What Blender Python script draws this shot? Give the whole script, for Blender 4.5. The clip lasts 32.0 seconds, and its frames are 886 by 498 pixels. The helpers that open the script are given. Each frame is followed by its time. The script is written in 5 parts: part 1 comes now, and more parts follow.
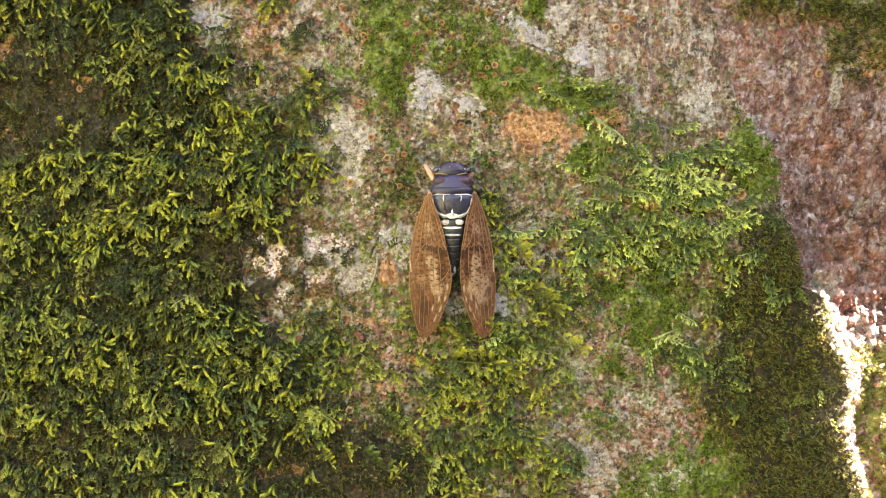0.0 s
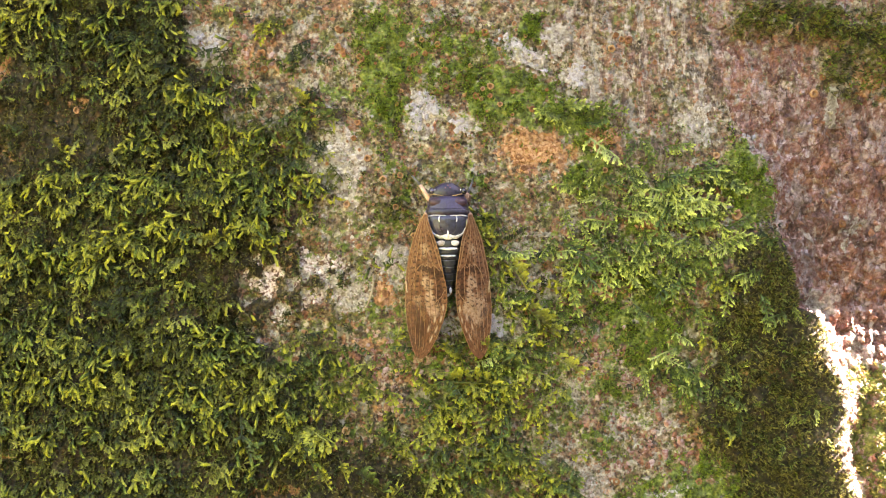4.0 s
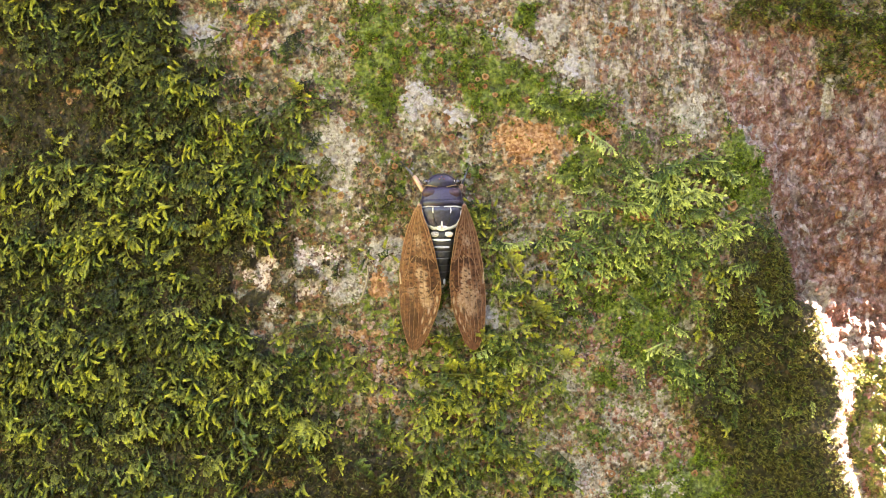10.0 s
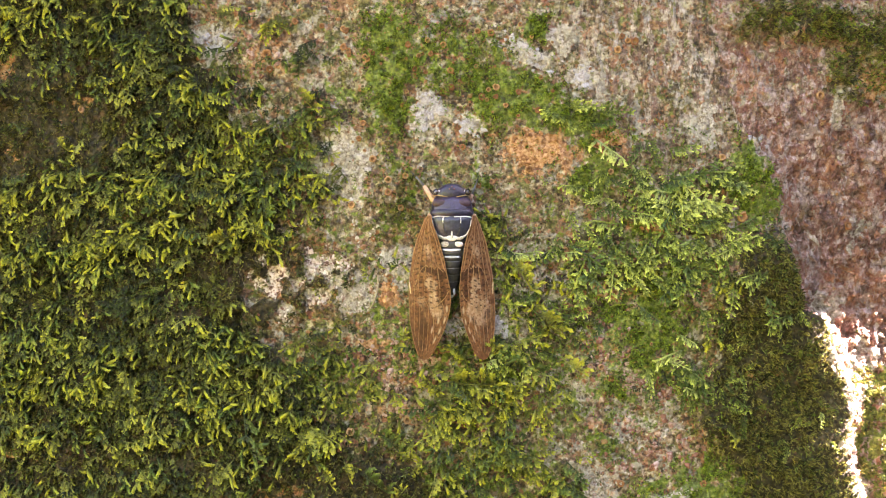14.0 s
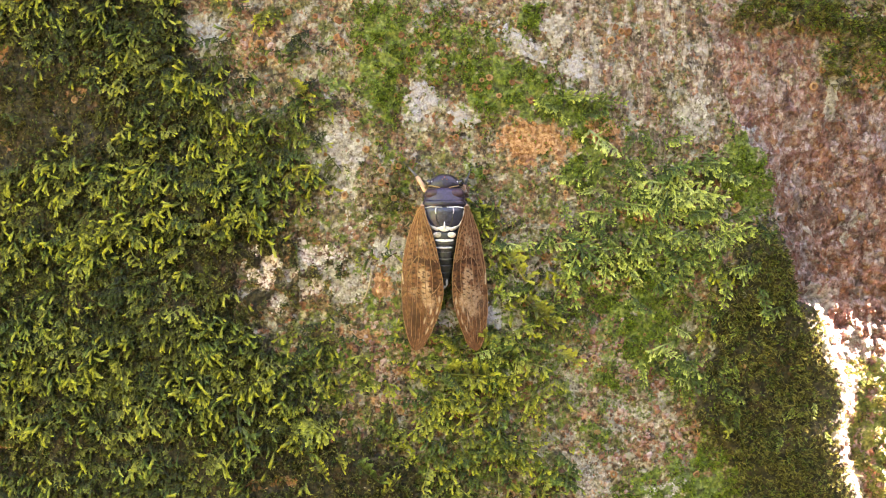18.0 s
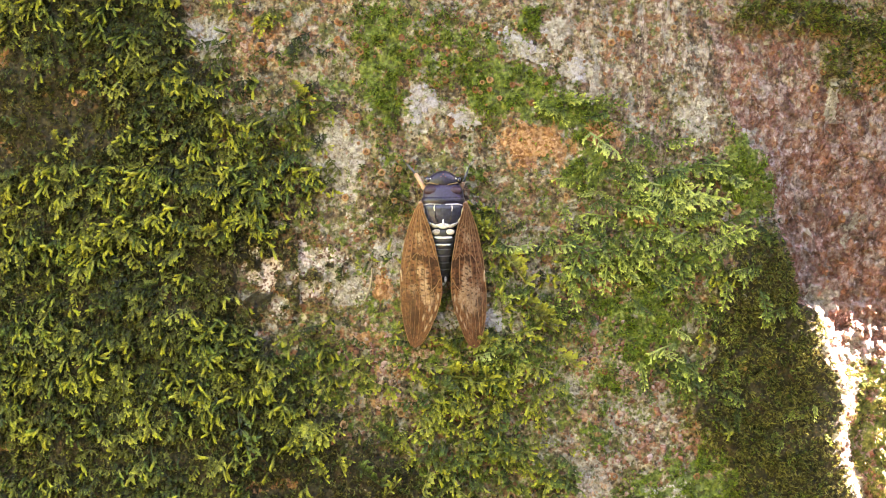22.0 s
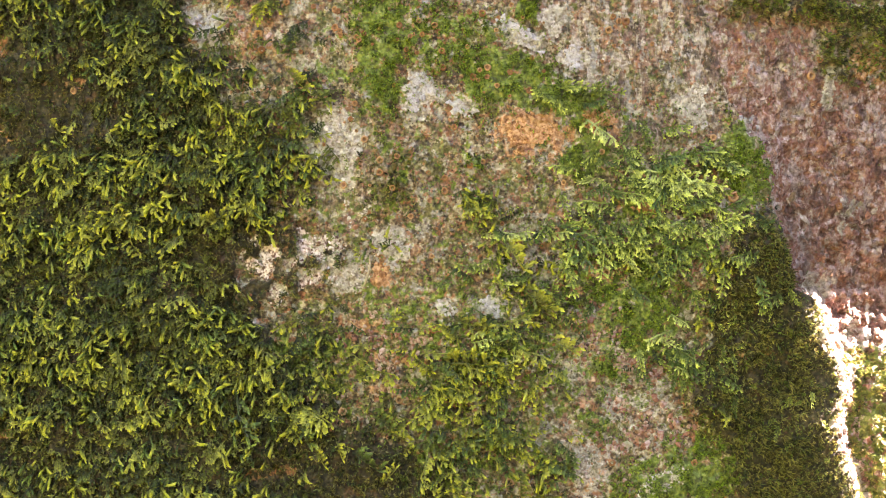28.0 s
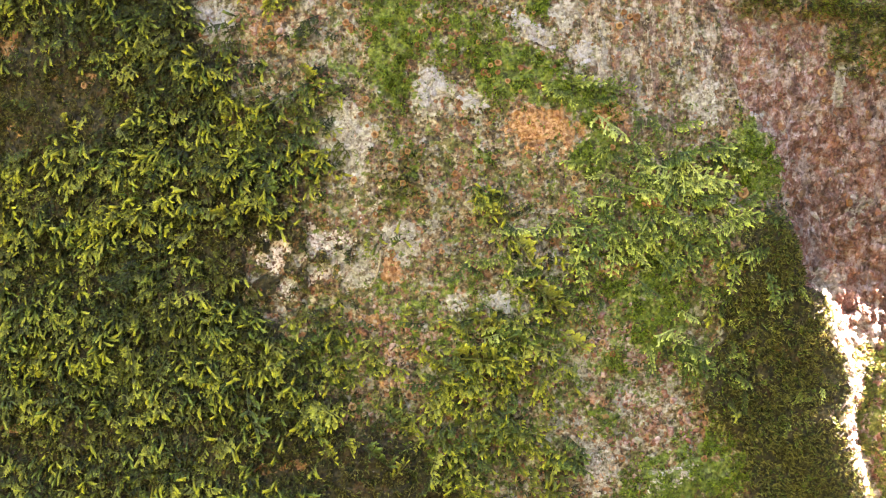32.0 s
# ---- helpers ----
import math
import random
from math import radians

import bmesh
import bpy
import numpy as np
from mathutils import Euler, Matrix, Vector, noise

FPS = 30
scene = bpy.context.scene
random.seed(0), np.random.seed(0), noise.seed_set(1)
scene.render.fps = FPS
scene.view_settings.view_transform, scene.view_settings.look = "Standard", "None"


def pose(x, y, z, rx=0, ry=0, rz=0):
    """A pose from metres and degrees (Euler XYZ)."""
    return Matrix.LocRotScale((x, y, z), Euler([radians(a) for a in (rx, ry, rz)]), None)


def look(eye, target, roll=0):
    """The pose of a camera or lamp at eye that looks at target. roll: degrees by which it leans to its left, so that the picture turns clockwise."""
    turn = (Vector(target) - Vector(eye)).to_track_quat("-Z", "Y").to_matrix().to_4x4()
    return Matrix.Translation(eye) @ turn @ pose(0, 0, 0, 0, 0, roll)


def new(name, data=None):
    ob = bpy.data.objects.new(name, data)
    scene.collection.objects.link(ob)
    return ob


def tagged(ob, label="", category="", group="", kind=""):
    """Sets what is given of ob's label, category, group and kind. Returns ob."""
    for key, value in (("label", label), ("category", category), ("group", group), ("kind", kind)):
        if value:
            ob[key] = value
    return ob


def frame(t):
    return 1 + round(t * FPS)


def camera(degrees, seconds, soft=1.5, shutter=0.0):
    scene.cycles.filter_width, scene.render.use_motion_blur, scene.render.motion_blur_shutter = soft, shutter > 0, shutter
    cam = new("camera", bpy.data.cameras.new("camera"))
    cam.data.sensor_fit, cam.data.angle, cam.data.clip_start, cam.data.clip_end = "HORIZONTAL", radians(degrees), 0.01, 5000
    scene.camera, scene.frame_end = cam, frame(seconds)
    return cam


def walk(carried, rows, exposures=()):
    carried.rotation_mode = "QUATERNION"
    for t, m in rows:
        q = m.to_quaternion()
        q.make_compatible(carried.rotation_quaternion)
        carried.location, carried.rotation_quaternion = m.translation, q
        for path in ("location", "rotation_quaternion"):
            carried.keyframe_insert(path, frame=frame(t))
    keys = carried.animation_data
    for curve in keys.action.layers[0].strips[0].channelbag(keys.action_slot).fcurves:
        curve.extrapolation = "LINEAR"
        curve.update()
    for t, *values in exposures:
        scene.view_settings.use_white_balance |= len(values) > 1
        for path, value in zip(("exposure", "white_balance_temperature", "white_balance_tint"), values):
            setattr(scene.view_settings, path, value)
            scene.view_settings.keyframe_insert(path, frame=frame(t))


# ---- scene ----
# A large cicada rests on the mossy bole of a big tree, then flies off.
EYE = 0.41212            # distance from the eye to the bark
TALL = 1.45              # height of the eye above the ground
BOLE = 0.55              # radius of the bole
UNIT = 0.00019133        # one chart unit on the bark, about a fifth of a millimetre
MID_U, MID_V = 784.0, 441.0

cam = camera(40, 32.0, soft=1.1)
walk(cam, [
    (0.0, pose(-0.00000, -0.41212, 1.45000, 90.000, -0.000, 0.000)),
    (0.5, pose(-0.00068, -0.41197, 1.44940, 90.078, 0.036, -0.237)),
    (1.0, pose(0.00058, -0.41215, 1.45053, 90.430, -0.007, -0.131)),
    (1.5, pose(-0.00129, -0.41225, 1.45277, 90.463, -0.022, -0.138)),
    (2.0, pose(-0.00041, -0.41249, 1.45342, 90.081, 0.197, -0.072)),
    (2.5, pose(-0.00055, -0.41203, 1.45106, 90.321, 0.099, -0.251)),
    (3.0, pose(0.00230, -0.41216, 1.45318, 90.271, 0.043, -0.430)),
    (3.5, pose(0.00185, -0.41246, 1.45223, 90.662, 0.105, -0.013)),
    (5.5, pose(0.00075, -0.41283, 1.45458, 90.332, 0.095, 0.003)),
    (6.0, pose(0.00114, -0.41226, 1.45308, 90.441, 0.131, -0.238)),
    (6.5, pose(0.00425, -0.41240, 1.45448, 90.317, 0.162, -0.362)),
    (7.0, pose(0.00124, -0.41219, 1.45309, 90.414, 0.106, -0.184)),
    (7.5, pose(0.00132, -0.41246, 1.45346, 90.446, 0.110, -0.119)),
    (8.0, pose(-0.00105, -0.41259, 1.45464, 90.326, 0.136, -0.320)),
    (8.5, pose(0.00077, -0.41231, 1.45321, 90.270, 0.147, -0.095)),
    (9.0, pose(0.00360, -0.41179, 1.45228, 90.204, 0.203, -0.268)),
    (9.5, pose(0.00304, -0.41158, 1.44976, 90.238, 0.113, -0.344)),
    (10.0, pose(0.00205, -0.41096, 1.45157, 90.349, 0.130, -0.145)),
    (10.5, pose(-0.00261, -0.41133, 1.45389, 90.321, 0.236, -0.173)),
    (11.0, pose(0.00132, -0.41146, 1.45235, 90.403, -0.042, -0.335)),
    (11.5, pose(0.00159, -0.41123, 1.45216, 90.165, -0.035, -0.295)),
    (12.0, pose(0.00243, -0.41090, 1.44905, 90.618, 0.008, -0.410)),
    (12.5, pose(0.00318, -0.41100, 1.45141, 90.533, 0.115, -0.270)),
    (13.0, pose(0.00007, -0.41182, 1.45625, 90.121, 0.057, 0.102)),
    (13.5, pose(-0.00106, -0.41187, 1.45597, 90.403, -0.126, -0.200)),
    (14.0, pose(-0.00005, -0.41190, 1.45447, 90.399, -0.116, 0.039)),
    (14.5, pose(0.00034, -0.41117, 1.45310, 90.276, -0.067, -0.184)),
    (16.5, pose(-0.00031, -0.41054, 1.44807, 89.891, -0.109, -0.148)),
    (17.0, pose(0.00127, -0.41127, 1.45070, 90.089, -0.051, -0.006)),
    (17.5, pose(-0.00037, -0.41214, 1.45147, 90.301, -0.082, 0.156)),
    (18.0, pose(0.00142, -0.41185, 1.45194, 90.304, -0.156, -0.074)),
    (18.5, pose(-0.00015, -0.41139, 1.45187, 90.224, -0.147, -0.057)),
    (19.0, pose(0.00115, -0.41131, 1.45167, 90.246, -0.238, -0.036)),
    (19.5, pose(0.00035, -0.41155, 1.45129, 90.263, -0.309, -0.008)),
    (20.0, pose(-0.00000, -0.41202, 1.45248, 90.552, -0.330, 0.036)),
    (20.5, pose(0.00034, -0.41255, 1.45519, 90.614, -0.331, 0.061)),
    (21.0, pose(-0.00024, -0.41236, 1.45662, 90.072, -0.186, 0.095)),
    (21.5, pose(0.00166, -0.41189, 1.45243, 90.346, -0.103, -0.007)),
    (22.0, pose(0.00152, -0.41187, 1.45377, 90.165, -0.128, -0.038)),
    (22.5, pose(-0.00017, -0.41192, 1.45315, 89.890, -0.157, 0.106)),
    (23.0, pose(-0.00075, -0.41199, 1.44940, 90.226, -0.264, 0.172)),
    (23.5, pose(-0.00032, -0.41190, 1.45143, 90.252, -0.281, 0.078)),
    (24.0, pose(-0.00049, -0.41212, 1.45259, 90.411, -0.223, 0.023)),
    (24.5, pose(0.00008, -0.41236, 1.45056, 90.529, -0.168, -0.158)),
    (25.0, pose(0.00085, -0.41210, 1.45165, 90.331, -0.148, -0.106)),
    (25.5, pose(0.00005, -0.41253, 1.45128, 90.366, -0.107, 0.075)),
    (27.5, pose(0.00183, -0.41330, 1.45040, 90.355, -0.199, -0.104)),
    (28.0, pose(0.00236, -0.41306, 1.44984, 90.104, -0.045, -0.019)),
    (28.5, pose(0.00457, -0.41246, 1.44877, 89.882, 0.069, -0.159)),
    (29.0, pose(0.00491, -0.41221, 1.44546, 89.800, 0.040, -0.195)),
    (29.5, pose(0.00104, -0.41270, 1.44451, 89.806, -0.044, -0.025)),
    (30.0, pose(0.00000, -0.41313, 1.44473, 90.137, -0.144, 0.015)),
    (30.5, pose(-0.00034, -0.41357, 1.44876, 90.078, -0.291, -0.004)),
    (31.0, pose(-0.00132, -0.41365, 1.44766, 90.243, -0.339, -0.045)),
    (31.5, pose(0.00096, -0.41323, 1.44833, 90.006, -0.226, 0.050)),
    (32.0, pose(-0.00038, -0.41296, 1.44853, 90.066, -0.160, 0.087)),
], exposures=[(0.0, 5.6, 8350.0, 37.0), (32.0, 5.6, 8350.0, 37.0)])

# ---- sky and sun ----
SUN_HIGH, SUN_BACK = 34.0, 13.7      # elevation, and how far behind the bole's side it stands
sun_way = Vector((math.cos(radians(SUN_HIGH)) * math.cos(radians(SUN_BACK)),
                  math.cos(radians(SUN_HIGH)) * math.sin(radians(SUN_BACK)),
                  math.sin(radians(SUN_HIGH))))
world = bpy.data.worlds.new("world")
scene.world = world
world.use_nodes = True
sky = world.node_tree.nodes.new("ShaderNodeTexSky")
sky.sky_type, sky.sun_disc = "NISHITA", False
sky.sun_elevation = radians(SUN_HIGH)
sky.sun_rotation = math.atan2(sun_way.x, sun_way.y)
world.node_tree.nodes["Background"].inputs[1].default_value = 0.05
world.node_tree.links.new(sky.outputs[0], world.node_tree.nodes["Background"].inputs[0])
sun = new("sun", bpy.data.lights.new("sun", "SUN"))
sun.data.energy, sun.data.angle, sun.data.color = 5.0, radians(0.5), (1.0, 0.95, 0.87)
sun.matrix_world = look(sun_way * 20 + Vector((0, 0, TALL)), (0, 0, TALL))


# ---- noise and chart of the bark ----
_rng = np.random.RandomState(7)
_table = _rng.rand(16, 256, 256)


def vnoise(x, y, seed):
    """Smooth value noise, 0 to 1."""
    xi, yi = np.floor(x).astype(int), np.floor(y).astype(int)
    fx, fy = x - xi, y - yi
    fx, fy = fx * fx * (3 - 2 * fx), fy * fy * (3 - 2 * fy)
    tab = _table[seed % 16]
    a, b = tab[yi % 256, xi % 256], tab[yi % 256, (xi + 1) % 256]
    c, d = tab[(yi + 1) % 256, xi % 256], tab[(yi + 1) % 256, (xi + 1) % 256]
    return (a + (b - a) * fx) + ((c + (d - c) * fx) - (a + (b - a) * fx)) * fy


def fbm(u, v, size, seed, octaves=4):
    total, amp, norm = 0.0, 1.0, 0.0
    for k in range(octaves):
        total = total + amp * vnoise(u / size + 13.7 * k, v / size + 5.1 * k, seed + k)
        norm += amp
        amp *= 0.5
        size = size / 2.03
    return total / norm


def ramp01(x, lo, hi):
    t = np.clip((x - lo) / (hi - lo), 0, 1)
    return t * t * (3 - 2 * t)


def blob(u, v, cu, cv, ru, rv, turn=0.0, soft=0.6):
    """1 inside an ellipse on the chart, fading to 0 over its rim."""
    a = radians(turn)
    du, dv = u - cu, v - cv
    x, y = du * math.cos(a) + dv * math.sin(a), -du * math.sin(a) + dv * math.cos(a)
    r = np.sqrt((x / ru) ** 2 + (y / rv) ** 2)
    return 1 - ramp01(r, 1 - soft, 1 + soft)


def warped(u, v):
    return (u + 60 * (fbm(u, v, 60, 1) - 0.5) + 34 * (fbm(u, v, 13, 5, 2) - 0.5),
            v + 60 * (fbm(u, v, 60, 2) - 0.5) + 34 * (fbm(u, v, 13, 6, 2) - 0.5))


def most(*fields):
    out = fields[0]
    for f in fields[1:]:
        out = np.maximum(out, f)
    return out


def ridge_edge(v):
    """Where the mossy cushion ends and the bare mauve bark begins."""
    return np.interp(v, [-200, 150, 200, 250, 320, 450, 505, 525, 560, 610, 650, 690, 740, 790, 830, 900, 1100],
                     [1230, 1290, 1315, 1365, 1378, 1392, 1402, 1440, 1452, 1462, 1492, 1490, 1476, 1492, 1510, 1528, 1540])


def folded(x, lo, hi):
    """Mirrors x back and forth into the charted stretch, so that the growth goes on over the whole bole."""
    t = np.mod(x - lo, 2 * (hi - lo))
    return lo + np.where(t > hi - lo, 2 * (hi - lo) - t, t)


def masks(u0, v0):
    u0, v0 = folded(u0, -260.0, 1830.0), folded(v0, -210.0, 1090.0)
    u, v = warped(u0, v0)
    m = {}
    left_edge = np.interp(v, [-100, 0, 60, 120, 170, 250, 330, 385, 400, 440, 520, 560, 600, 640, 720, 780, 900, 1000],
                          [330, 330, 335, 395, 505, 522, 508, 490, 430, 410, 440, 470, 500, 520, 600, 600, 560, 540])
    left = ramp01(left_edge - u, -22, 26)
    gaps = most(blob(u, v, 140, 158, 90, 26, 0), blob(u, v, 40, 250, 55, 24), blob(u, v, 370, 350, 70, 30, 20) * 0.6,
                blob(u, v, 225, 345, 22, 14), blob(u, v, 70, 180, 170, 100) * 0.85, blob(u, v, 90, 330, 130, 40) * 0.5, blob(u, v, 25, 775, 60, 16),
                blob(u, v, 150, 770, 60, 14), blob(u, v, 500, 830, 60, 14), blob(u, v, 30, 90, 40, 24),
                blob(u, v, 110, 120, 150, 60) * 0.55, blob(u, v, 40, 40, 110, 60) * 0.35, blob(u, v, 300, 830, 330, 60) * 0.4, blob(u, v, 410, 160, 70, 22, 15) * 0.5, blob(u, v, 370, 470, 70, 60) * 0.75, blob(u, v, 170, 765, 280, 30) * 0.7, blob(u, v, 180, 862, 260, 16) * 0.5, blob(u, v, 180, 800, 290, 110) * 0.42, blob(u, v, 330, 690, 130, 40) * 0.3, blob(u, v, 430, 800, 120, 30) * 0.6, blob(u, v, 330, 250, 60, 30) * 0.15,
                blob(u, v, 280, 95, 30, 20) * 0.5, blob(u, v, 400, 240, 40, 20) * 0.3)
    low = most(blob(u, v, 600, 640, 110, 50, 5), blob(u, v, 840, 660, 130, 66, 5) * 0.9, blob(u, v, 690, 745, 120, 34, 12) * 0.6,
               blob(u, v, 865, 800, 135, 95, 0) * 0.85, blob(u, v, 580, 590, 60, 26) * 0.7)
    tufts = ramp01(fbm(u0, v0, 36, 13, 3), 0.57, 0.66) * 0.6 * ramp01(u0, 480, 620) * ramp01(1330 - u0, 0, 60) * ramp01(v0, 330, 420) * ramp01(830 - v0, 0, 100) * ramp01(1.6 * v0 - u0, -1300, -1000)
    tufts = tufts * (1 - blob(u, v, 640, 330, 130, 90)) * (1 - blob(u, v, 830, 280, 160, 60))
    tufts = most(tufts, blob(u, v, 440, 70, 130, 100) * ramp01(fbm(u0, v0, 30, 12, 3), 0.54, 0.62) * 0.8)
    beside = most(tufts, blob(u, v, 535, 235, 46, 110, -8) * 0.85, blob(u, v, 920, 470, 40, 130, -18) * 0.42, blob(u, v, 840, 460, 50, 40) * 0.42,
                  blob(u, v, 870, 360, 14, 34, -20), blob(u, v, 880, 590, 80, 40, 0) * 0.7,
                  blob(u, v, 565, 150, 30, 36) * 0.7)
    m["pendant"] = np.clip(most(left * (1 - gaps), low * 0.9, beside), 0, 1) * (1 - 0.9 * blob(u, v, 630, 812, 150, 52, 5)) * (1 - 0.5 * blob(u, v, 700, 660, 60, 40))
    m["frond"] = most(blob(u, v, 1080, 345, 60, 60), blob(u, v, 1135, 285, 60, 60), blob(u, v, 1205, 310, 90, 66), blob(u, v, 1270, 270, 50, 36),
                      blob(u, v, 1095, 415, 90, 40), blob(u, v, 1205, 420, 100, 46), blob(u, v, 1290, 430, 66, 50), blob(u, v, 1335, 395, 26, 30) * 0.7,
                      blob(u, v, 1290, 520, 100, 46) * 0.4, blob(u, v, 1235, 635, 96, 36, 6), blob(u, v, 1105, 520, 36, 26) * 0.6, blob(u, v, 1030, 178, 60, 22) * 0.6,
                      blob(u, v, 935, 470, 22, 100, -28) * 0.7, blob(u, v, 868, 372, 14, 36, -20), blob(u, v, 850, 480, 60, 40, -10) * 0.5, blob(u, v, 880, 590, 90, 30, 0) * 0.8)
    cushion = ramp01(u - np.interp(v, [-200, 300, 400, 480, 560, 640, 740, 800, 900, 1100],
                                   [1500, 1330, 1300, 1280, 1270, 1240, 1230, 1290, 1320, 1330]), -30, 40)
    right_of = ramp01(u0 + 0.4 * (u - u0) - ridge_edge(v0 + 0.4 * (v - v0)), -6, 8)
    cushion = cushion * (1 - right_of)
    m["cushion"] = cushion * ramp01(v, 330, 440)
    m["swell"] = ramp01(ridge_edge(v0) - u0, -34, 30) * ramp01(u0 - ridge_edge(v0), -230, 4) * ramp01(v0, 330, 460)
    m["hollow"] = ramp01(u0 - ridge_edge(v0), -14, 66 + 34 * ramp01(v0, 520, 580) * (1 - ramp01(v0, 700, 800))) * ramp01(v0, 120, 330)
    m["brow"] = ramp01(v0, 300, 500)
    # unseen bump past the right edge, added to shade the bark beside it
    m["shade_mound"] = blob(u0, v0, 1612, 770, 44, 150, 0, 0.4)
    # right edge and sun-facing step, where the bark is painted pale as sunlit
    m["lit_edge"] = blob(u0 + 0.5 * (u - u0), v0 + 0.5 * (v - v0), 1570, 620, 46, 80, 0, 0.3)
    m["lit_flank"] = ramp01(u0 - ridge_edge(v0), -30, -8) * ramp01(ridge_edge(v0) + 66 - u0, 0, 20) * ramp01(v0, 530, 580) * (0.35 + 0.65 * ramp01(fbm(u0, v0, 20, 4, 3), 0.40, 0.50))
    top_right = most(blob(u, v, 1430, -4, 110, 34, 4), blob(u, v, 1508, 92, 46, 46) * 0.75, blob(u, v, 1530, 22, 44, 44), blob(u, v, 1600, 50, 70, 80))
    m["velvet"] = np.clip(most(blob(u, v, 690, 80, 50, 110), blob(u, v, 790, 60, 110, 60) * 0.75, blob(u, v, 900, 140, 95, 60, 10),
                               blob(u, v, 1020, 175, 90, 40, 12), blob(u, v, 1050, 260, 40, 60), blob(u, v, 940, 20, 30, 30),
                               blob(u, v, 1150, 530, 70, 130) * 0.85, blob(u, v, 1060, 490, 60, 70) * 0.6, blob(u, v, 930, 590, 120, 110) * 0.3, blob(u, v, 930, 460, 50, 80) * 0.3,
                               blob(u, v, 1330, 270, 44, 90), blob(u, v, 1230, 850, 140, 60, -15), blob(u, v, 1350, 810, 120, 80),
                               blob(u, v, 1100, 640, 30, 40, 30), blob(u, v, 1150, 300, 190, 120) * 0.22, blob(u, v, 1060, 740, 26, 40) * 0.7,
                               blob(u, v, 860, 300, 16, 12), blob(u, v, 700, 240, 34, 34) * 0.5, top_right * 0.5,
                               m["cushion"]), 0, 1) * (1 - right_of * (1 - top_right))
    m["mauve"] = right_of * ramp01(v, 120, 260) + right_of * 0.55 * (1 - ramp01(v, 120, 260))
    m["mauve"] = m["mauve"] * (1 - top_right)
    m["top_right"] = top_right
    m["shade_moss"] = right_of * ramp01(u0, 1500, 1530) * ramp01(v0, 590, 640)
    m["pale"] = most(blob(u, v, 600, 255, 46, 66, 0), blob(u, v, 530, 445, 90, 44, 10), blob(u, v, 510, 515, 36, 30) * 0.9, blob(u, v, 620, 480, 44, 44) * 0.8,
                     blob(u, v, 700, 430, 46, 32) * 0.9, blob(u, v, 640, 370, 44, 40) * 0.35, blob(u, v, 758, 160, 30, 34),
                     blob(u, v, 832, 188, 26, 14, 25), blob(u, v, 925, 58, 48, 17, 35), blob(u, v, 985, 40, 20, 34), blob(u, v, 1030, 95, 26, 30) * 0.9,
                     blob(u, v, 1248, 168, 24, 34), blob(u, v, 1190, 845, 60, 26, -25), blob(u, v, 1170, 760, 70, 50) * 0.35,
                     blob(u, v, 1060, 820, 46, 80) * 0.55, blob(u, v, 1475, 150, 14, 34), blob(u, v, 1545, 380, 34, 40) * 0.45,
                     blob(u, v, 1475, 515, 44, 44) * 0.6, blob(u, v, 1120, 80, 150, 110) * 0.2, blob(u, v, 370, 40, 40, 34) * 0.6,
                     blob(u, v, 880, 540, 22, 26, 30) * 0.7, blob(u, v, 1335, 210, 30, 14, 25) * 0.7, blob(u, v, 560, 80, 80, 60) * 0.4,
                     blob(u, v, 800, 545, 40, 14) * 0.6, blob(u, v, 1180, 690, 80, 40) * 0.3,
                     blob(u, v, 930, 480, 90, 120) * 0.5, blob(u, v, 1030, 630, 90, 90) * 0.5, blob(u, v, 1130, 700, 100, 60) * 0.45, blob(u, v, 900, 400, 60, 50) * 0.3)
    clots = blob(u, v, 500, 450, 130, 90, 0, 0.4)
    lump = ramp01(fbm(u0, v0, 22, 15, 3), 0.44, 0.54)
    # sunlight on the ridge is painted in as paler bark
    m["pale"] = most(m["pale"] * (1 - clots * (1 - lump)), 0.85 * m["lit_flank"], 0.6 * m["lit_edge"] * lump)
    m["rust"] = most(blob(u, v, 945, 238, 62, 36, 0), blob(u, v, 1070, 208, 32, 18), blob(u, v, 655, 568, 38, 26) * 0.6, blob(u, v, 686, 476, 18, 18),
                     blob(u, v, 700, 640, 60, 26) * 0.45, blob(u, v, 700, 690, 60, 20) * 0.45, blob(u, v, 140, 155, 60, 16) * 0.42, blob(u, v, 35, 245, 40, 16) * 0.42,
                     blob(u, v, 222, 345, 22, 12) * 0.8, blob(u, v, 1160, 360, 36, 14) * 0.7, blob(u, v, 15, 85, 24, 18) * 0.6, blob(u, v, 25, 775, 50, 12) * 0.7,
                     blob(u, v, 1545, 110, 40, 34) * 0.55, blob(u, v, 1060, 590, 80, 60) * 0.35, blob(u, v, 1075, 480, 40, 16) * 0.6, blob(u, v, 470, 60, 40, 30) * 0.5,
                     blob(u, v, 560, 760, 300, 20, 4) * 0.25, blob(u, v, 1060, 820, 40, 60) * 0.4, blob(u, v, 1470, 290, 110, 90) * 0.2,
                     blob(u, v, 1390, 90, 140, 60) * 0.25, blob(u, v, 1330, 620, 60, 20) * 0.4, blob(u, v, 500, 832, 80, 10) * 0.5, clots * (1 - lump) * ramp01(u0, 440, 520) * 0.3)
    # near-black brown under the moss, and a patch left of the cicada's head
    m["dark_bed"] = np.clip(most(left * (1 - 0.85 * blob(u, v, 460, 215, 90, 90)), low * 0.22, m["cushion"], blob(u, v, 630, 850, 190, 110, 4) * 0.9, top_right * 0.55, blob(u, v, 712, 325, 50, 26, -25) * 0.5, blob(u, v, 700, 300, 70, 60) * 0.34, clots * (1 - lump) * 0.75) - 0.8 * m["rust"], 0, 1)
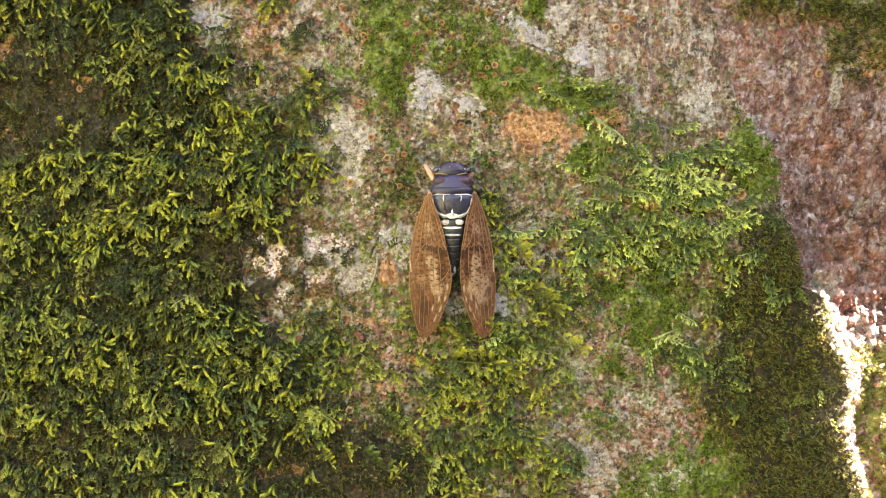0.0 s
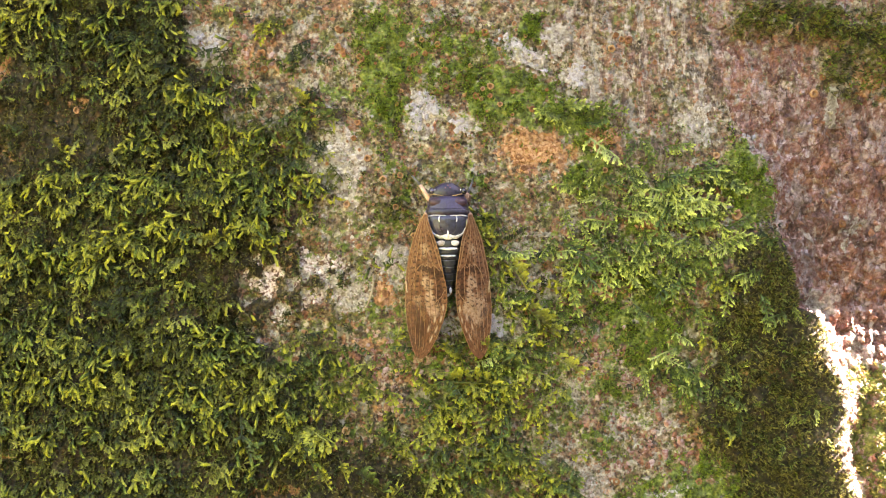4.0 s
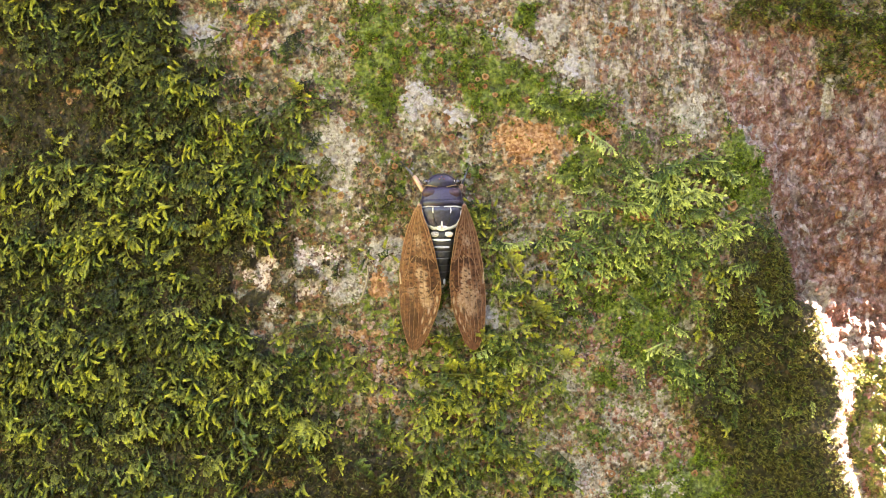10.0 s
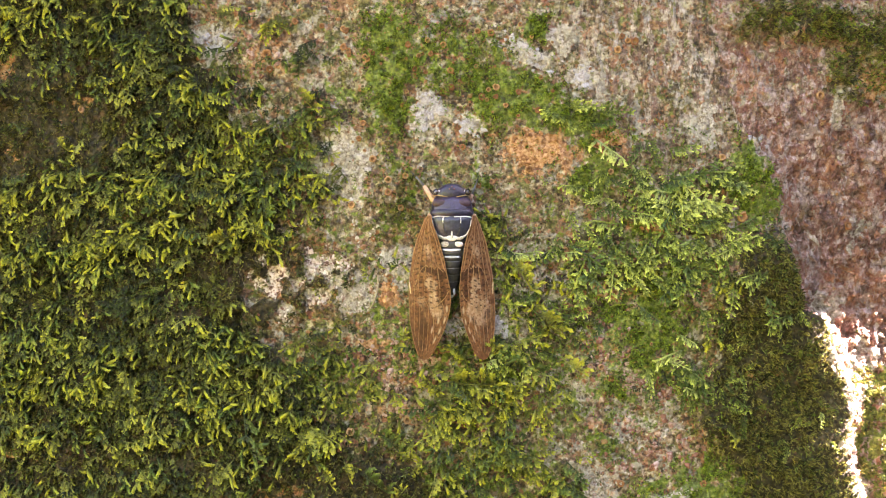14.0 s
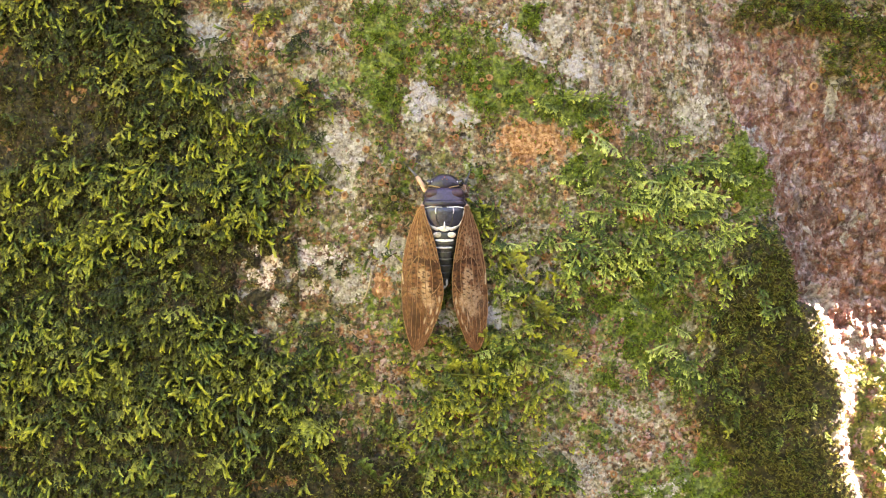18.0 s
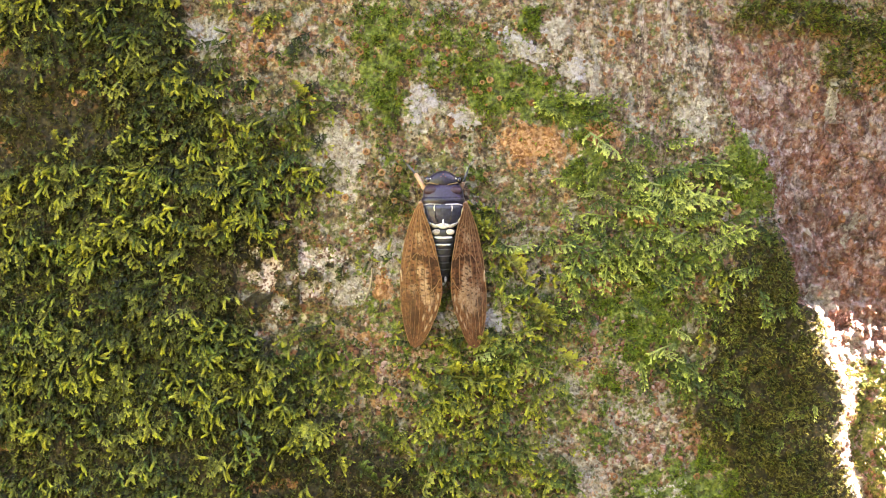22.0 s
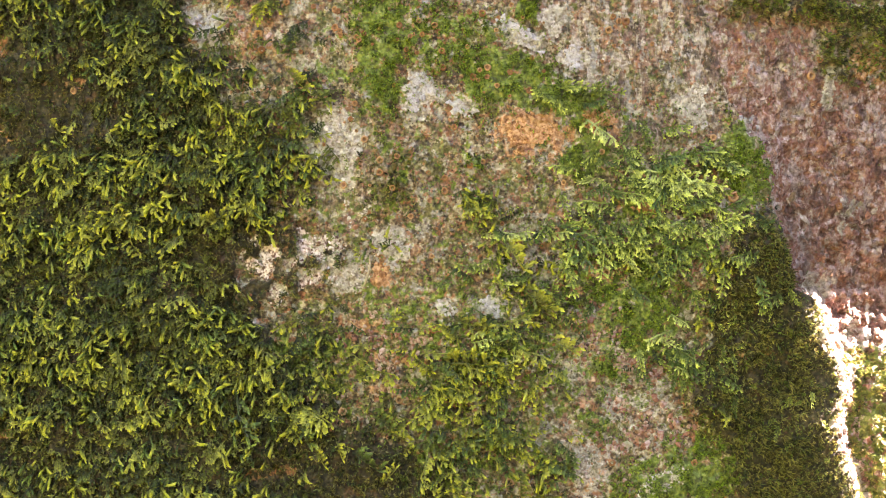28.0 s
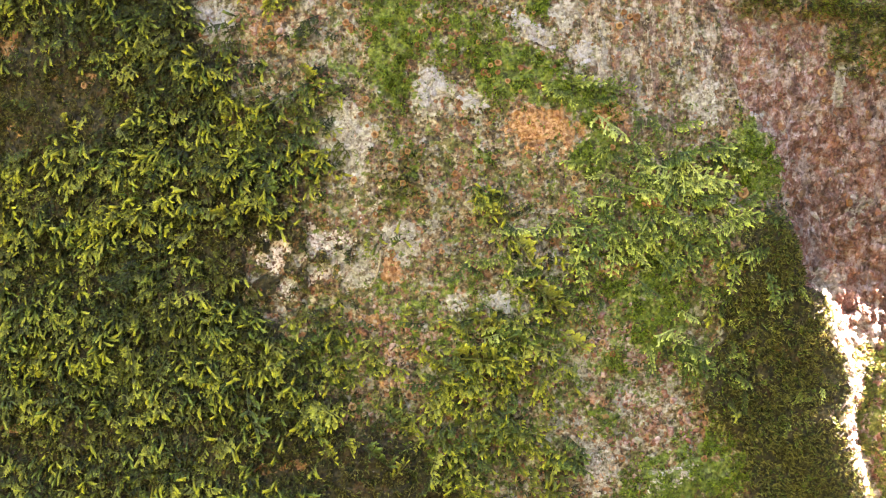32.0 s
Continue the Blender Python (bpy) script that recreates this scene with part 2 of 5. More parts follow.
    m["film"] = np.clip(most(m["velvet"] * 0.72, blob(u, v, 1000, 620, 200, 130) * 0.42, blob(u, v, 1120, 530, 110, 130) * 0.6, blob(u, v, 880, 380, 240, 220) * 0.24,
                             blob(u, v, 760, 560, 140, 80) * 0.4, blob(u, v, 690, 330, 80, 80) * 0.34, blob(u, v, 690, 530, 70, 50) * 0.45, blob(u, v, 640, 420, 120, 120) * 0.3, low * 0.5, blob(u, v, 640, 120, 100, 100) * 0.3, m["frond"] * 0.36, m["shade_moss"] * 0.6) - 0.55 * m["cushion"] - 0.8 * m["lit_flank"], 0, 1)
    m["drip"] = np.clip(most(blob(u, v, 1160, 70, 210, 170), blob(u, v, 1400, 140, 120, 130) * 0.8, blob(u, v, 560, 60, 90, 70) * 0.5, blob(u, v, 620, 300, 70, 110) * 0.5), 0, 1)
    return m


def relief(u, v, m=None):
    """Height above the smooth bole, in metres."""
    m = m or masks(u, v)
    h = 0.0030 * (fbm(u, v, 330, 3, 3) - 0.5) + 0.0016 * (fbm(u, v, 60, 8, 3) - 0.5) + (0.0007 + 0.0014 * m["mauve"]) * (fbm(u, v, 10, 10, 3) - 0.5) - 0.0016 * m["mauve"] * (1 - np.abs(2 * fbm(1.4 * u, v, 30, 11, 3) - 1)) ** 5
    h = h + 0.0035 * m["dark_bed"] * (1 - m["swell"]) * (0.6 + 0.8 * fbm(u, v, 60, 4, 2)) + 0.0080 * m["swell"] - (0.0045 + 0.0045 * ramp01(v, 420, 560)) * m["hollow"]
    h = h + 0.0012 * m["velvet"] + 0.0008 * m["pale"] * fbm(u, v, 12, 9, 2) + 0.0006 * m["rust"] + 0.0040 * m["lit_flank"] * (fbm(u, v, 13, 12, 2) - 0.5)
    right = folded(u, -260.0, 1830.0) - ridge_edge(folded(v, -210.0, 1090.0))
    h = h - m["brow"] * np.clip(right, 0, 260) * UNIT * 0.155 + 0.0045 * m["shade_mound"]
    h = h + 0.0032 * m["brow"] * ramp01(right, 10, 40) * (fbm(u, v, 11, 6, 3) - 0.5)
    return h


def bole_angle(u):
    """Angle round the bole and outward fall at chart column u."""
    x = (u - MID_U) * UNIT
    flat = x
    for _ in range(8):
        fall = BOLE - np.sqrt(np.maximum(BOLE * BOLE - x * x, 1e-6))
        x = flat * (EYE + fall) / EYE
    return np.arcsin(x / BOLE), fall


def bark(u, v, lift=0.0, m=None):
    """Points on the bark and the bole's outward normals there."""
    u, v = np.asarray(u, float), np.asarray(v, float)
    ang, fall = bole_angle(u)
    z = TALL + (MID_V - v) * UNIT * (EYE + fall) / EYE
    n = np.stack([np.sin(ang), -np.cos(ang), np.zeros_like(ang)], -1)
    r = BOLE + relief(u, v, m) + lift
    p = n * r[..., None]
    p[..., 1] += BOLE
    p[..., 2] = z
    return p, n


# ---- materials ----
class Nodes:
    """Short hand for building a node material."""

    def __init__(self, name):
        self.mat = bpy.data.materials.new(name)
        self.mat.use_nodes = True
        self.tree = self.mat.node_tree
        self.bsdf = self.tree.nodes["Principled BSDF"]

    def add(self, kind, **props):
        node = self.tree.nodes.new(kind)
        for key, value in props.items():
            setattr(node, key, value)
        return node

    def link(self, a, b):
        self.tree.links.new(a, b)

    def coords(self):
        return self.add("ShaderNodeTexCoord").outputs["Object"]

    def noise(self, scale, detail=4.0, rough=0.6, vec=None, stretch=None):
        n = self.add("ShaderNodeTexNoise")
        n.inputs["Scale"].default_value, n.inputs["Detail"].default_value = scale, detail
        n.inputs["Roughness"].default_value = rough
        vec = vec or self.coords()
        if stretch:
            mp = self.add("ShaderNodeMapping")
            mp.inputs["Scale"].default_value = stretch
            self.link(vec, mp.inputs["Vector"])
            vec = mp.outputs[0]
        self.link(vec, n.inputs["Vector"])
        return n.outputs["Fac"]

    def cells(self, scale, out="Color"):
        n = self.add("ShaderNodeTexVoronoi")
        n.inputs["Scale"].default_value = scale
        self.link(self.coords(), n.inputs["Vector"])
        return n.outputs[out]

    def attr(self, name):
        return self.add("ShaderNodeAttribute", attribute_name=name).outputs["Fac"]

    def math(self, op, a, b=None, clamp=False):
        n = self.add("ShaderNodeMath", operation=op, use_clamp=clamp)
        for i, x in enumerate((a, b)):
            if x is None:
                continue
            if isinstance(x, (int, float)):
                n.inputs[i].default_value = x
            else:
                self.link(x, n.inputs[i])
        return n.outputs[0]

    def ramp(self, fac, stops):
        n = self.add("ShaderNodeValToRGB")
        els = n.color_ramp.elements
        while len(els) < len(stops):
            els.new(0.5)
        for e, (pos, col) in zip(els, stops):
            e.position = pos
            e.color = (*col, 1) if not isinstance(col, (int, float)) else (col, col, col, 1)
        self.link(fac, n.inputs[0])
        return n.outputs[0]

    def mix(self, fac, a, b, blend="MIX"):
        n = self.add("ShaderNodeMix", data_type="RGBA", blend_type=blend)
        for sock, x in ((n.inputs[0], fac), (n.inputs[6], a), (n.inputs[7], b)):
            if isinstance(x, (int, float)):
                sock.default_value = x
            elif isinstance(x, tuple):
                sock.default_value = (*x, 1)
            else:
                self.link(x, sock)
        return n.outputs[2]

    def bump(self, height, strength, dist):
        n = self.add("ShaderNodeBump")
        n.inputs["Strength"].default_value, n.inputs["Distance"].default_value = strength, dist
        self.link(height, n.inputs["Height"])
        self.link(n.outputs[0], self.bsdf.inputs["Normal"])

    def done(self, colour, rough, spec=0.4):
        if isinstance(colour, tuple):
            self.bsdf.inputs["Base Color"].default_value = (*colour, 1)
        else:
            self.link(colour, self.bsdf.inputs["Base Color"])
        if isinstance(rough, (int, float)):
            self.bsdf.inputs["Roughness"].default_value = rough
        else:
            self.link(rough, self.bsdf.inputs["Roughness"])
        self.bsdf.inputs["Specular IOR Level"].default_value = spec
        return self.mat


def bark_material():
    n = Nodes("mossy_bark")
    fine, mid = n.noise(1150, 5, 0.68), n.noise(420, 5, 0.65)
    grain = n.math("ADD", n.math("MULTIPLY", fine, 0.4), n.math("MULTIPLY", n.noise(560, 3, 0.55), 0.6))

    def field(scale, shift, detail=6, rough=0.66, stretch=(1, 1, 1)):
        mp = n.add("ShaderNodeMapping")
        mp.inputs["Location"].default_value = shift
        mp.inputs["Scale"].default_value = stretch
        n.link(n.coords(), mp.inputs["Vector"])
        return n.noise(scale, detail, rough, mp.outputs[0])

    def over(col, fac, lo, hi, weight, dark, light):
        f = n.math("MULTIPLY", n.ramp(fac, [(lo, 0.0), (hi, 1.0)]), weight)
        return n.mix(f, col, n.ramp(grain, [(0.41, dark), (0.60, light)]))

    # bare bark: brown ground, under patches of olive, grey, rose and cream crust, with red flecks and dark pits
    base = n.ramp(grain, [(0.38, (0.022, 0.014, 0.007)), (0.45, (0.095, 0.064, 0.034)), (0.53, (0.215, 0.152, 0.09)), (0.62, (0.39, 0.315, 0.22))])
    base = over(base, field(105, (0.3, 0.1, 0.7)), 0.49, 0.55, 0.85, (0.050, 0.052, 0.012), (0.185, 0.175, 0.058))
    base = over(base, field(150, (1.3, 0.4, 0.2)), 0.54, 0.57, 0.85, (0.165, 0.150, 0.125), (0.37, 0.345, 0.295))
    base = over(base, field(135, (2.1, 1.4, 0.9)), 0.55, 0.58, 0.85, (0.115, 0.050, 0.028), (0.32, 0.17, 0.105))
    base = over(base, field(200, (3.1, 0.2, 1.9)), 0.57, 0.60, 0.85, (0.25, 0.21, 0.145), (0.49, 0.43, 0.32))
    base = over(base, field(240, (6.1, 3.2, 0.9)), 0.57, 0.60, 0.8, (0.040, 0.058, 0.010), (0.165, 0.195, 0.040))
    base = over(base, field(170, (0.7, 2.4, 2.2)), 0.57, 0.60, 0.85, (0.020, 0.014, 0.008), (0.085, 0.055, 0.032))
    base = over(base, field(330, (5.7, 2.4, 1.2), 4), 0.58, 0.605, 0.8, (0.20, 0.068, 0.032), (0.41, 0.19, 0.11))
    base = over(base, field(520, (2.2, 0.4, 5.2), 4), 0.60, 0.63, 0.85, (0.015, 0.010, 0.006), (0.05, 0.033, 0.02))
    drips = field(300, (0.2, 0.5, 3.0), 6, 0.7, (1.0, 1.0, 0.32))
    wet = over(base, drips, 0.53, 0.58, 0.9, (0.24, 0.18, 0.14), (0.52, 0.44, 0.37))
    wet = over(wet, field(260, (1.2, 4.5, 0.3), 6, 0.7, (1.0, 1.0, 0.4)), 0.53, 0.57, 0.85, (0.075, 0.040, 0.030), (0.25, 0.15, 0.115))
    wet = over(wet, field(210, (7.2, 1.5, 2.3), 6, 0.7, (1.0, 1.0, 0.45)), 0.57, 0.61, 0.8, (0.165, 0.155, 0.14), (0.34, 0.32, 0.29))
    base = n.mix(n.attr("drip"), base, wet)
    # bare mauve bark: uneven plates with dark cracks between, streaked and blushed
    shift = n.add("ShaderNodeVectorMath", operation="MULTIPLY_ADD")
    warp = n.add("ShaderNodeTexNoise")
    warp.inputs["Scale"].default_value, warp.inputs["Detail"].default_value = 420, 3
    n.link(n.coords(), warp.inputs["Vector"])
    n.link(warp.outputs["Color"], shift.inputs[0])
    shift.inputs[1].default_value = (0.0055, 0.0055, 0.0055)
    n.link(n.coords(), shift.inputs[2])
    plates = n.add("ShaderNodeTexVoronoi")
    cracks = n.add("ShaderNodeTexVoronoi", feature="DISTANCE_TO_EDGE")
    for v in (plates, cracks):
        v.inputs["Scale"].default_value = 330
        n.link(shift.outputs[0], v.inputs["Vector"])
    streak = n.noise(520, 5, 0.72, stretch=(1.0, 1.0, 0.7))
    pick = n.math("ADD", n.math("MULTIPLY", plates.outputs["Color"], 0.2), n.math("MULTIPLY", streak, 0.8))
    mauve = n.ramp(pick, [(0.30, (0.06, 0.026, 0.020)), (0.40, (0.20, 0.075, 0.046)), (0.48, (0.235, 0.115, 0.088)), (0.56, (0.32, 0.185, 0.15)), (0.66, (0.47, 0.37, 0.345))])
    mauve = over(mauve, field(150, (4.3, 0.4, 0.2), 5, 0.65, (1, 1, 0.6)), 0.53, 0.58, 0.7, (0.17, 0.06, 0.03), (0.42, 0.19, 0.105))
    mauve = over(mauve, field(170, (1.9, 3.4, 0.8), 5, 0.65, (1, 1, 0.5)), 0.53, 0.59, 0.75, (0.28, 0.21, 0.195), (0.48, 0.39, 0.37))
    mauve = over(mauve, field(120, (2.9, 1.4, 1.8), 5, 0.65, (1, 1, 0.6)), 0.55, 0.60, 0.7, (0.045, 0.02, 0.016), (0.16, 0.08, 0.062))
    crack = n.math("MULTIPLY", n.ramp(cracks.outputs["Distance"], [(0.02, 1.0), (0.10, 0.0)]), n.ramp(mid, [(0.44, 0.0), (0.58, 0.6)]))
    mauve = n.mix(crack, mauve, (0.045, 0.02, 0.015))
    pale = n.ramp(grain, [(0.36, (0.14, 0.105, 0.075)), (0.46, (0.30, 0.26, 0.215)), (0.60, (0.50, 0.46, 0.40))])
    rust = n.ramp(grain, [(0.36, (0.14, 0.05, 0.02)), (0.5, (0.40, 0.19, 0.09)), (0.64, (0.60, 0.36, 0.22))])
    film = n.ramp(grain, [(0.38, (0.032, 0.044, 0.007)), (0.5, (0.095, 0.150, 0.014)), (0.62, (0.21, 0.265, 0.042))])
    dark_bed = n.ramp(grain, [(0.38, (0.007, 0.006, 0.002)), (0.5, (0.023, 0.020, 0.006)), (0.64, (0.075, 0.056, 0.022))])
    dark_bed = over(dark_bed, field(140, (0.4, 0.9, 1.1)), 0.57, 0.62, 0.7, (0.035, 0.016, 0.007), (0.12, 0.06, 0.03))

    breakup = n.math("ADD", n.math("MULTIPLY", n.noise(250, 4, 0.65), 0.65), n.math("MULTIPLY", mid, 0.35))

    def laid(name, under, top, spread=0.8, most_of=1.0):
        f = n.math("ADD", n.attr(name), n.math("MULTIPLY", n.math("SUBTRACT", breakup, 0.5), spread * 2.6))
        f = n.math("MULTIPLY", n.ramp(f, [(0.40, 0.0), (0.54, 1.0)]), most_of)
        return n.mix(f, under, top)

    col = laid("mauve", base, mauve)
    col = laid("dark_bed", col, dark_bed, 0.45, 0.94)
    col = laid("pale", col, pale, 0.9, 0.9)
    col = laid("film", col, film, 1.25, 0.88)
    col = laid("rust", col, rust, 0.8, 0.85)
    # loose grains are a little redder, paler or darker than the bark that they lie on
    tone = n.attr("tone")
    col = n.mix(n.ramp(tone, [(0.80, 0.0), (0.95, 0.6)]), col, (0.38, 0.15, 0.075))
    col = n.mix(n.ramp(tone, [(0.0, 0.45), (0.3, 0.0)]), col, (0.05, 0.035, 0.022))
    col = n.mix(n.math("MULTIPLY", n.ramp(n.math("ABSOLUTE", n.math("SUBTRACT", tone, 0.68)), [(0.03, 0.4), (0.1, 0.0)]), 1.0), col, (0.55, 0.50, 0.43))
    h = n.math("ADD", n.math("MULTIPLY", grain, 1.0), n.math("MULTIPLY", n.cells(800, "Distance"), 0.35))
    h = n.math("SUBTRACT", h, n.math("MULTIPLY", n.math("MULTIPLY", crack, n.attr("mauve")), 0.5))
    n.bump(h, 1.0, 0.0028)
    return n.done(col, n.ramp(mid, [(0.3, 0.55), (0.7, 0.9)]), 0.35)


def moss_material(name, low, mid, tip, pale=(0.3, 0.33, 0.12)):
    """Paler and yellower at the young tip; the near-black base paints in gap shade."""
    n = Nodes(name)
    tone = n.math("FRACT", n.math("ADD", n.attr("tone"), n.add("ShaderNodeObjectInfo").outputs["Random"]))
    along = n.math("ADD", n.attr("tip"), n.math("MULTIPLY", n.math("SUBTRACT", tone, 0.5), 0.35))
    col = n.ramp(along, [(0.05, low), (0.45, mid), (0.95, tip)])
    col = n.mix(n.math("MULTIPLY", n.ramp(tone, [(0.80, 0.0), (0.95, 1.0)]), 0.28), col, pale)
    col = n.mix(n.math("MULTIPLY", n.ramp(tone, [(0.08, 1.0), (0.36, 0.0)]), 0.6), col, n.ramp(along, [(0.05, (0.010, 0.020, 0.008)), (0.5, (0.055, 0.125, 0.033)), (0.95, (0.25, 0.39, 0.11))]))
    col = n.mix(0.28, col, n.ramp(n.noise(1800, 3, 0.65), [(0.36, (0.03, 0.035, 0.012)), (0.5, (0.42, 0.44, 0.35)), (0.64, (0.8, 0.82, 0.6))]), "OVERLAY")
    n.bsdf.inputs["Transmission Weight"].default_value = 0.0
    mat = n.done(col, 0.45, 0.28)
    back = n.add("ShaderNodeBsdfTranslucent")
    n.link(col, back.inputs["Color"])
    blend = n.add("ShaderNodeMixShader")
    blend.inputs[0].default_value = 0.22
    out = n.tree.nodes["Material Output"]
    n.link(n.bsdf.outputs[0], blend.inputs[1])
    n.link(back.outputs[0], blend.inputs[2])
    n.link(blend.outputs[0], out.inputs["Surface"])
    return mat


def flecked(name, stops, scale=1400, rough=0.8, spec=0.3, varied=0.3):
    """A crusty or horny surface: grain in the given colours, varied from piece to piece."""
    n = Nodes(name)
    rnd = n.add("ShaderNodeNewGeometry").outputs["Random Per Island"]
    rnd = n.math("FRACT", n.math("ADD", rnd, n.add("ShaderNodeObjectInfo").outputs["Random"]))
    grain = n.math("ADD", n.noise(scale, 4, 0.65), n.math("MULTIPLY", n.math("SUBTRACT", rnd, 0.5), varied))
    n.bump(n.noise(scale * 1.5, 3), 0.5, 0.0004)
    return n.done(n.ramp(grain, stops), rough, spec)


BARK = bark_material()
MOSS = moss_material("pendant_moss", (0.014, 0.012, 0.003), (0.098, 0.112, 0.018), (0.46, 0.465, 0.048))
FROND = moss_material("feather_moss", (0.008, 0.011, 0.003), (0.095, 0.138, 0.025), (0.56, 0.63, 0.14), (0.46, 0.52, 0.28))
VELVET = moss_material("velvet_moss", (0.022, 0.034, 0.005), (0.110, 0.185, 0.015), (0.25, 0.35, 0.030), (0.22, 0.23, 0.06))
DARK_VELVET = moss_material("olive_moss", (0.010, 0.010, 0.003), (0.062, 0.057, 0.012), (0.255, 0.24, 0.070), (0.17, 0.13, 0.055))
FLAKES = flecked("mauve_flake", [(0.28, (0.05, 0.02, 0.015)), (0.38, (0.21, 0.092, 0.055)), (0.47, (0.19, 0.080, 0.058)), (0.58, (0.25, 0.145, 0.122)), (0.76, (0.39, 0.285, 0.26))], 900, 0.7, 0.3, 0.4)
PALE_CRUST = flecked("pale_lichen", [(0.28, (0.13, 0.10, 0.07)), (0.42, (0.29, 0.25, 0.205)), (0.6, (0.40, 0.365, 0.325)), (0.75, (0.52, 0.49, 0.44))], 1400, 0.9, 0.15, 0.3)
PINK_CRUST = flecked("pinkish_lichen", [(0.34, (0.10, 0.055, 0.04)), (0.44, (0.34, 0.25, 0.22)), (0.56, (0.48, 0.395, 0.36)), (0.75, (0.58, 0.51, 0.48))], 1000, 0.9, 0.15, 0.4)
LILAC_CRUST = flecked("lilac_lichen", [(0.28, (0.15, 0.13, 0.12)), (0.44, (0.28, 0.26, 0.265)), (0.7, (0.40, 0.38, 0.40))], 1400, 0.9, 0.15, 0.15)
RUST_CRUST = flecked("rust_lichen", [(0.3, (0.15, 0.065, 0.03)), (0.45, (0.31, 0.15, 0.072)), (0.65, (0.46, 0.27, 0.155))], 1200, 0.9, 0.15, 0.3)
ROSE_CRUST = flecked("rose_lichen", [(0.3, (0.11, 0.055, 0.04)), (0.45, (0.24, 0.14, 0.105)), (0.65, (0.38, 0.27, 0.225))], 1200, 0.9, 0.15, 0.3)


def disc_material():
    """Orange rim round a darker hollow, mottled."""
    n = Nodes("orange_lichen")
    rnd = n.add("ShaderNodeObjectInfo").outputs["Random"]
    rim = n.ramp(n.math("ADD", n.noise(1800, 3), n.math("MULTIPLY", n.math("SUBTRACT", rnd, 0.5), 0.4)),
                 [(0.3, (0.16, 0.07, 0.035)), (0.5, (0.30, 0.14, 0.065)), (0.7, (0.40, 0.25, 0.14))])
    hollow = n.ramp(n.noise(2600, 3), [(0.35, (0.10, 0.048, 0.026)), (0.65, (0.27, 0.135, 0.075))])
    return n.done(n.mix(n.math("ADD", n.attr("tip"), n.math("MULTIPLY", n.math("SUBTRACT", n.noise(1500), 0.5), 1.2), True), hollow, rim), 0.85, 0.2)


ORANGE_DISC = disc_material()
SOIL = flecked("leaf_litter", [(0.3, (0.03, 0.02, 0.012)), (0.5, (0.12, 0.08, 0.045)), (0.7, (0.20, 0.15, 0.08))], 9)
LEAF = flecked("tree_leaf", [(0.3, (0.03, 0.06, 0.015)), (0.6, (0.08, 0.13, 0.03))], 60, 0.5)


# ---- mesh helpers ----
def soup(name, verts, faces, mat, attrs=None, smooth=True):
    """A mesh from arrays; every face has the same number of corners."""
    me = bpy.data.meshes.new(name)
    verts, faces = np.asarray(verts, np.float32), np.asarray(faces, np.int32)
    k = faces.shape[1]
    me.vertices.add(len(verts))
    me.vertices.foreach_set("co", verts.ravel())
    me.loops.add(faces.size)
    me.loops.foreach_set("vertex_index", faces.ravel())
    me.polygons.add(len(faces))
    me.polygons.foreach_set("loop_start", np.arange(0, faces.size, k, dtype=np.int32))
    me.polygons.foreach_set("use_smooth", np.full(len(faces), smooth))
    me.update(calc_edges=True)
    for key, vals in (attrs or {}).items():
        me.attributes.new(key, "FLOAT", "POINT").data.foreach_set("value", np.asarray(vals, np.float32).ravel())
    me.materials.append(mat)
    return me


def child(name, me, parent, label="", m=None):
    ob = new(name, me)
    ob.parent = parent
    if m is not None:
        ob.matrix_basis = m
    if label:
        ob["label"] = label
    return ob


def part(name, bm, mat, parent, label="", smooth=True):
    """Links a bmesh as one mesh object under a thing or a part."""
    me = bpy.data.meshes.new(name)
    bm.to_mesh(me)
    bm.free()
    for p in me.polygons:
        p.use_smooth = smooth
    me.materials.append(mat)
    return child(name, me, parent, label)


def strewn(template, points, ways, ups, sizes, tones):
    """Copies of a template (verts, faces, tip) laid along ways, with ups outward."""
    tv, tf, tt = template
    ways = ways / np.linalg.norm(ways, axis=1, keepdims=True)
    side = np.cross(ups, ways)
    side /= np.linalg.norm(side, axis=1, keepdims=True)
    ups = np.cross(ways, side)
    s = np.asarray(sizes)
    s = s[:, None] * np.ones(3) if s.ndim == 1 else s
    v = (points[:, None, :] + tv[None, :, 0:1] * (ways * s[:, 0:1])[:, None, :] + tv[None, :, 1:2] * (side * s[:, 1:2])[:, None, :]
         + tv[None, :, 2:3] * (ups * s[:, 2:3])[:, None, :])
    f = tf[None] + (np.arange(len(points)) * len(tv))[:, None, None]
    return v.reshape(-1, 3), f.reshape(-1, tf.shape[1]), np.tile(tt, len(points)), np.repeat(tones, len(tv))


def joined(batches):
    vs, fs, ts, ns, base = [], [], [], [], 0
    for v, f, t, n in batches:
        vs.append(v), fs.append(f + base), ts.append(t), ns.append(n)
        base += len(v)
    return np.concatenate(vs), np.concatenate(fs), {"tip": np.concatenate(ts), "tone": np.concatenate(ns)}


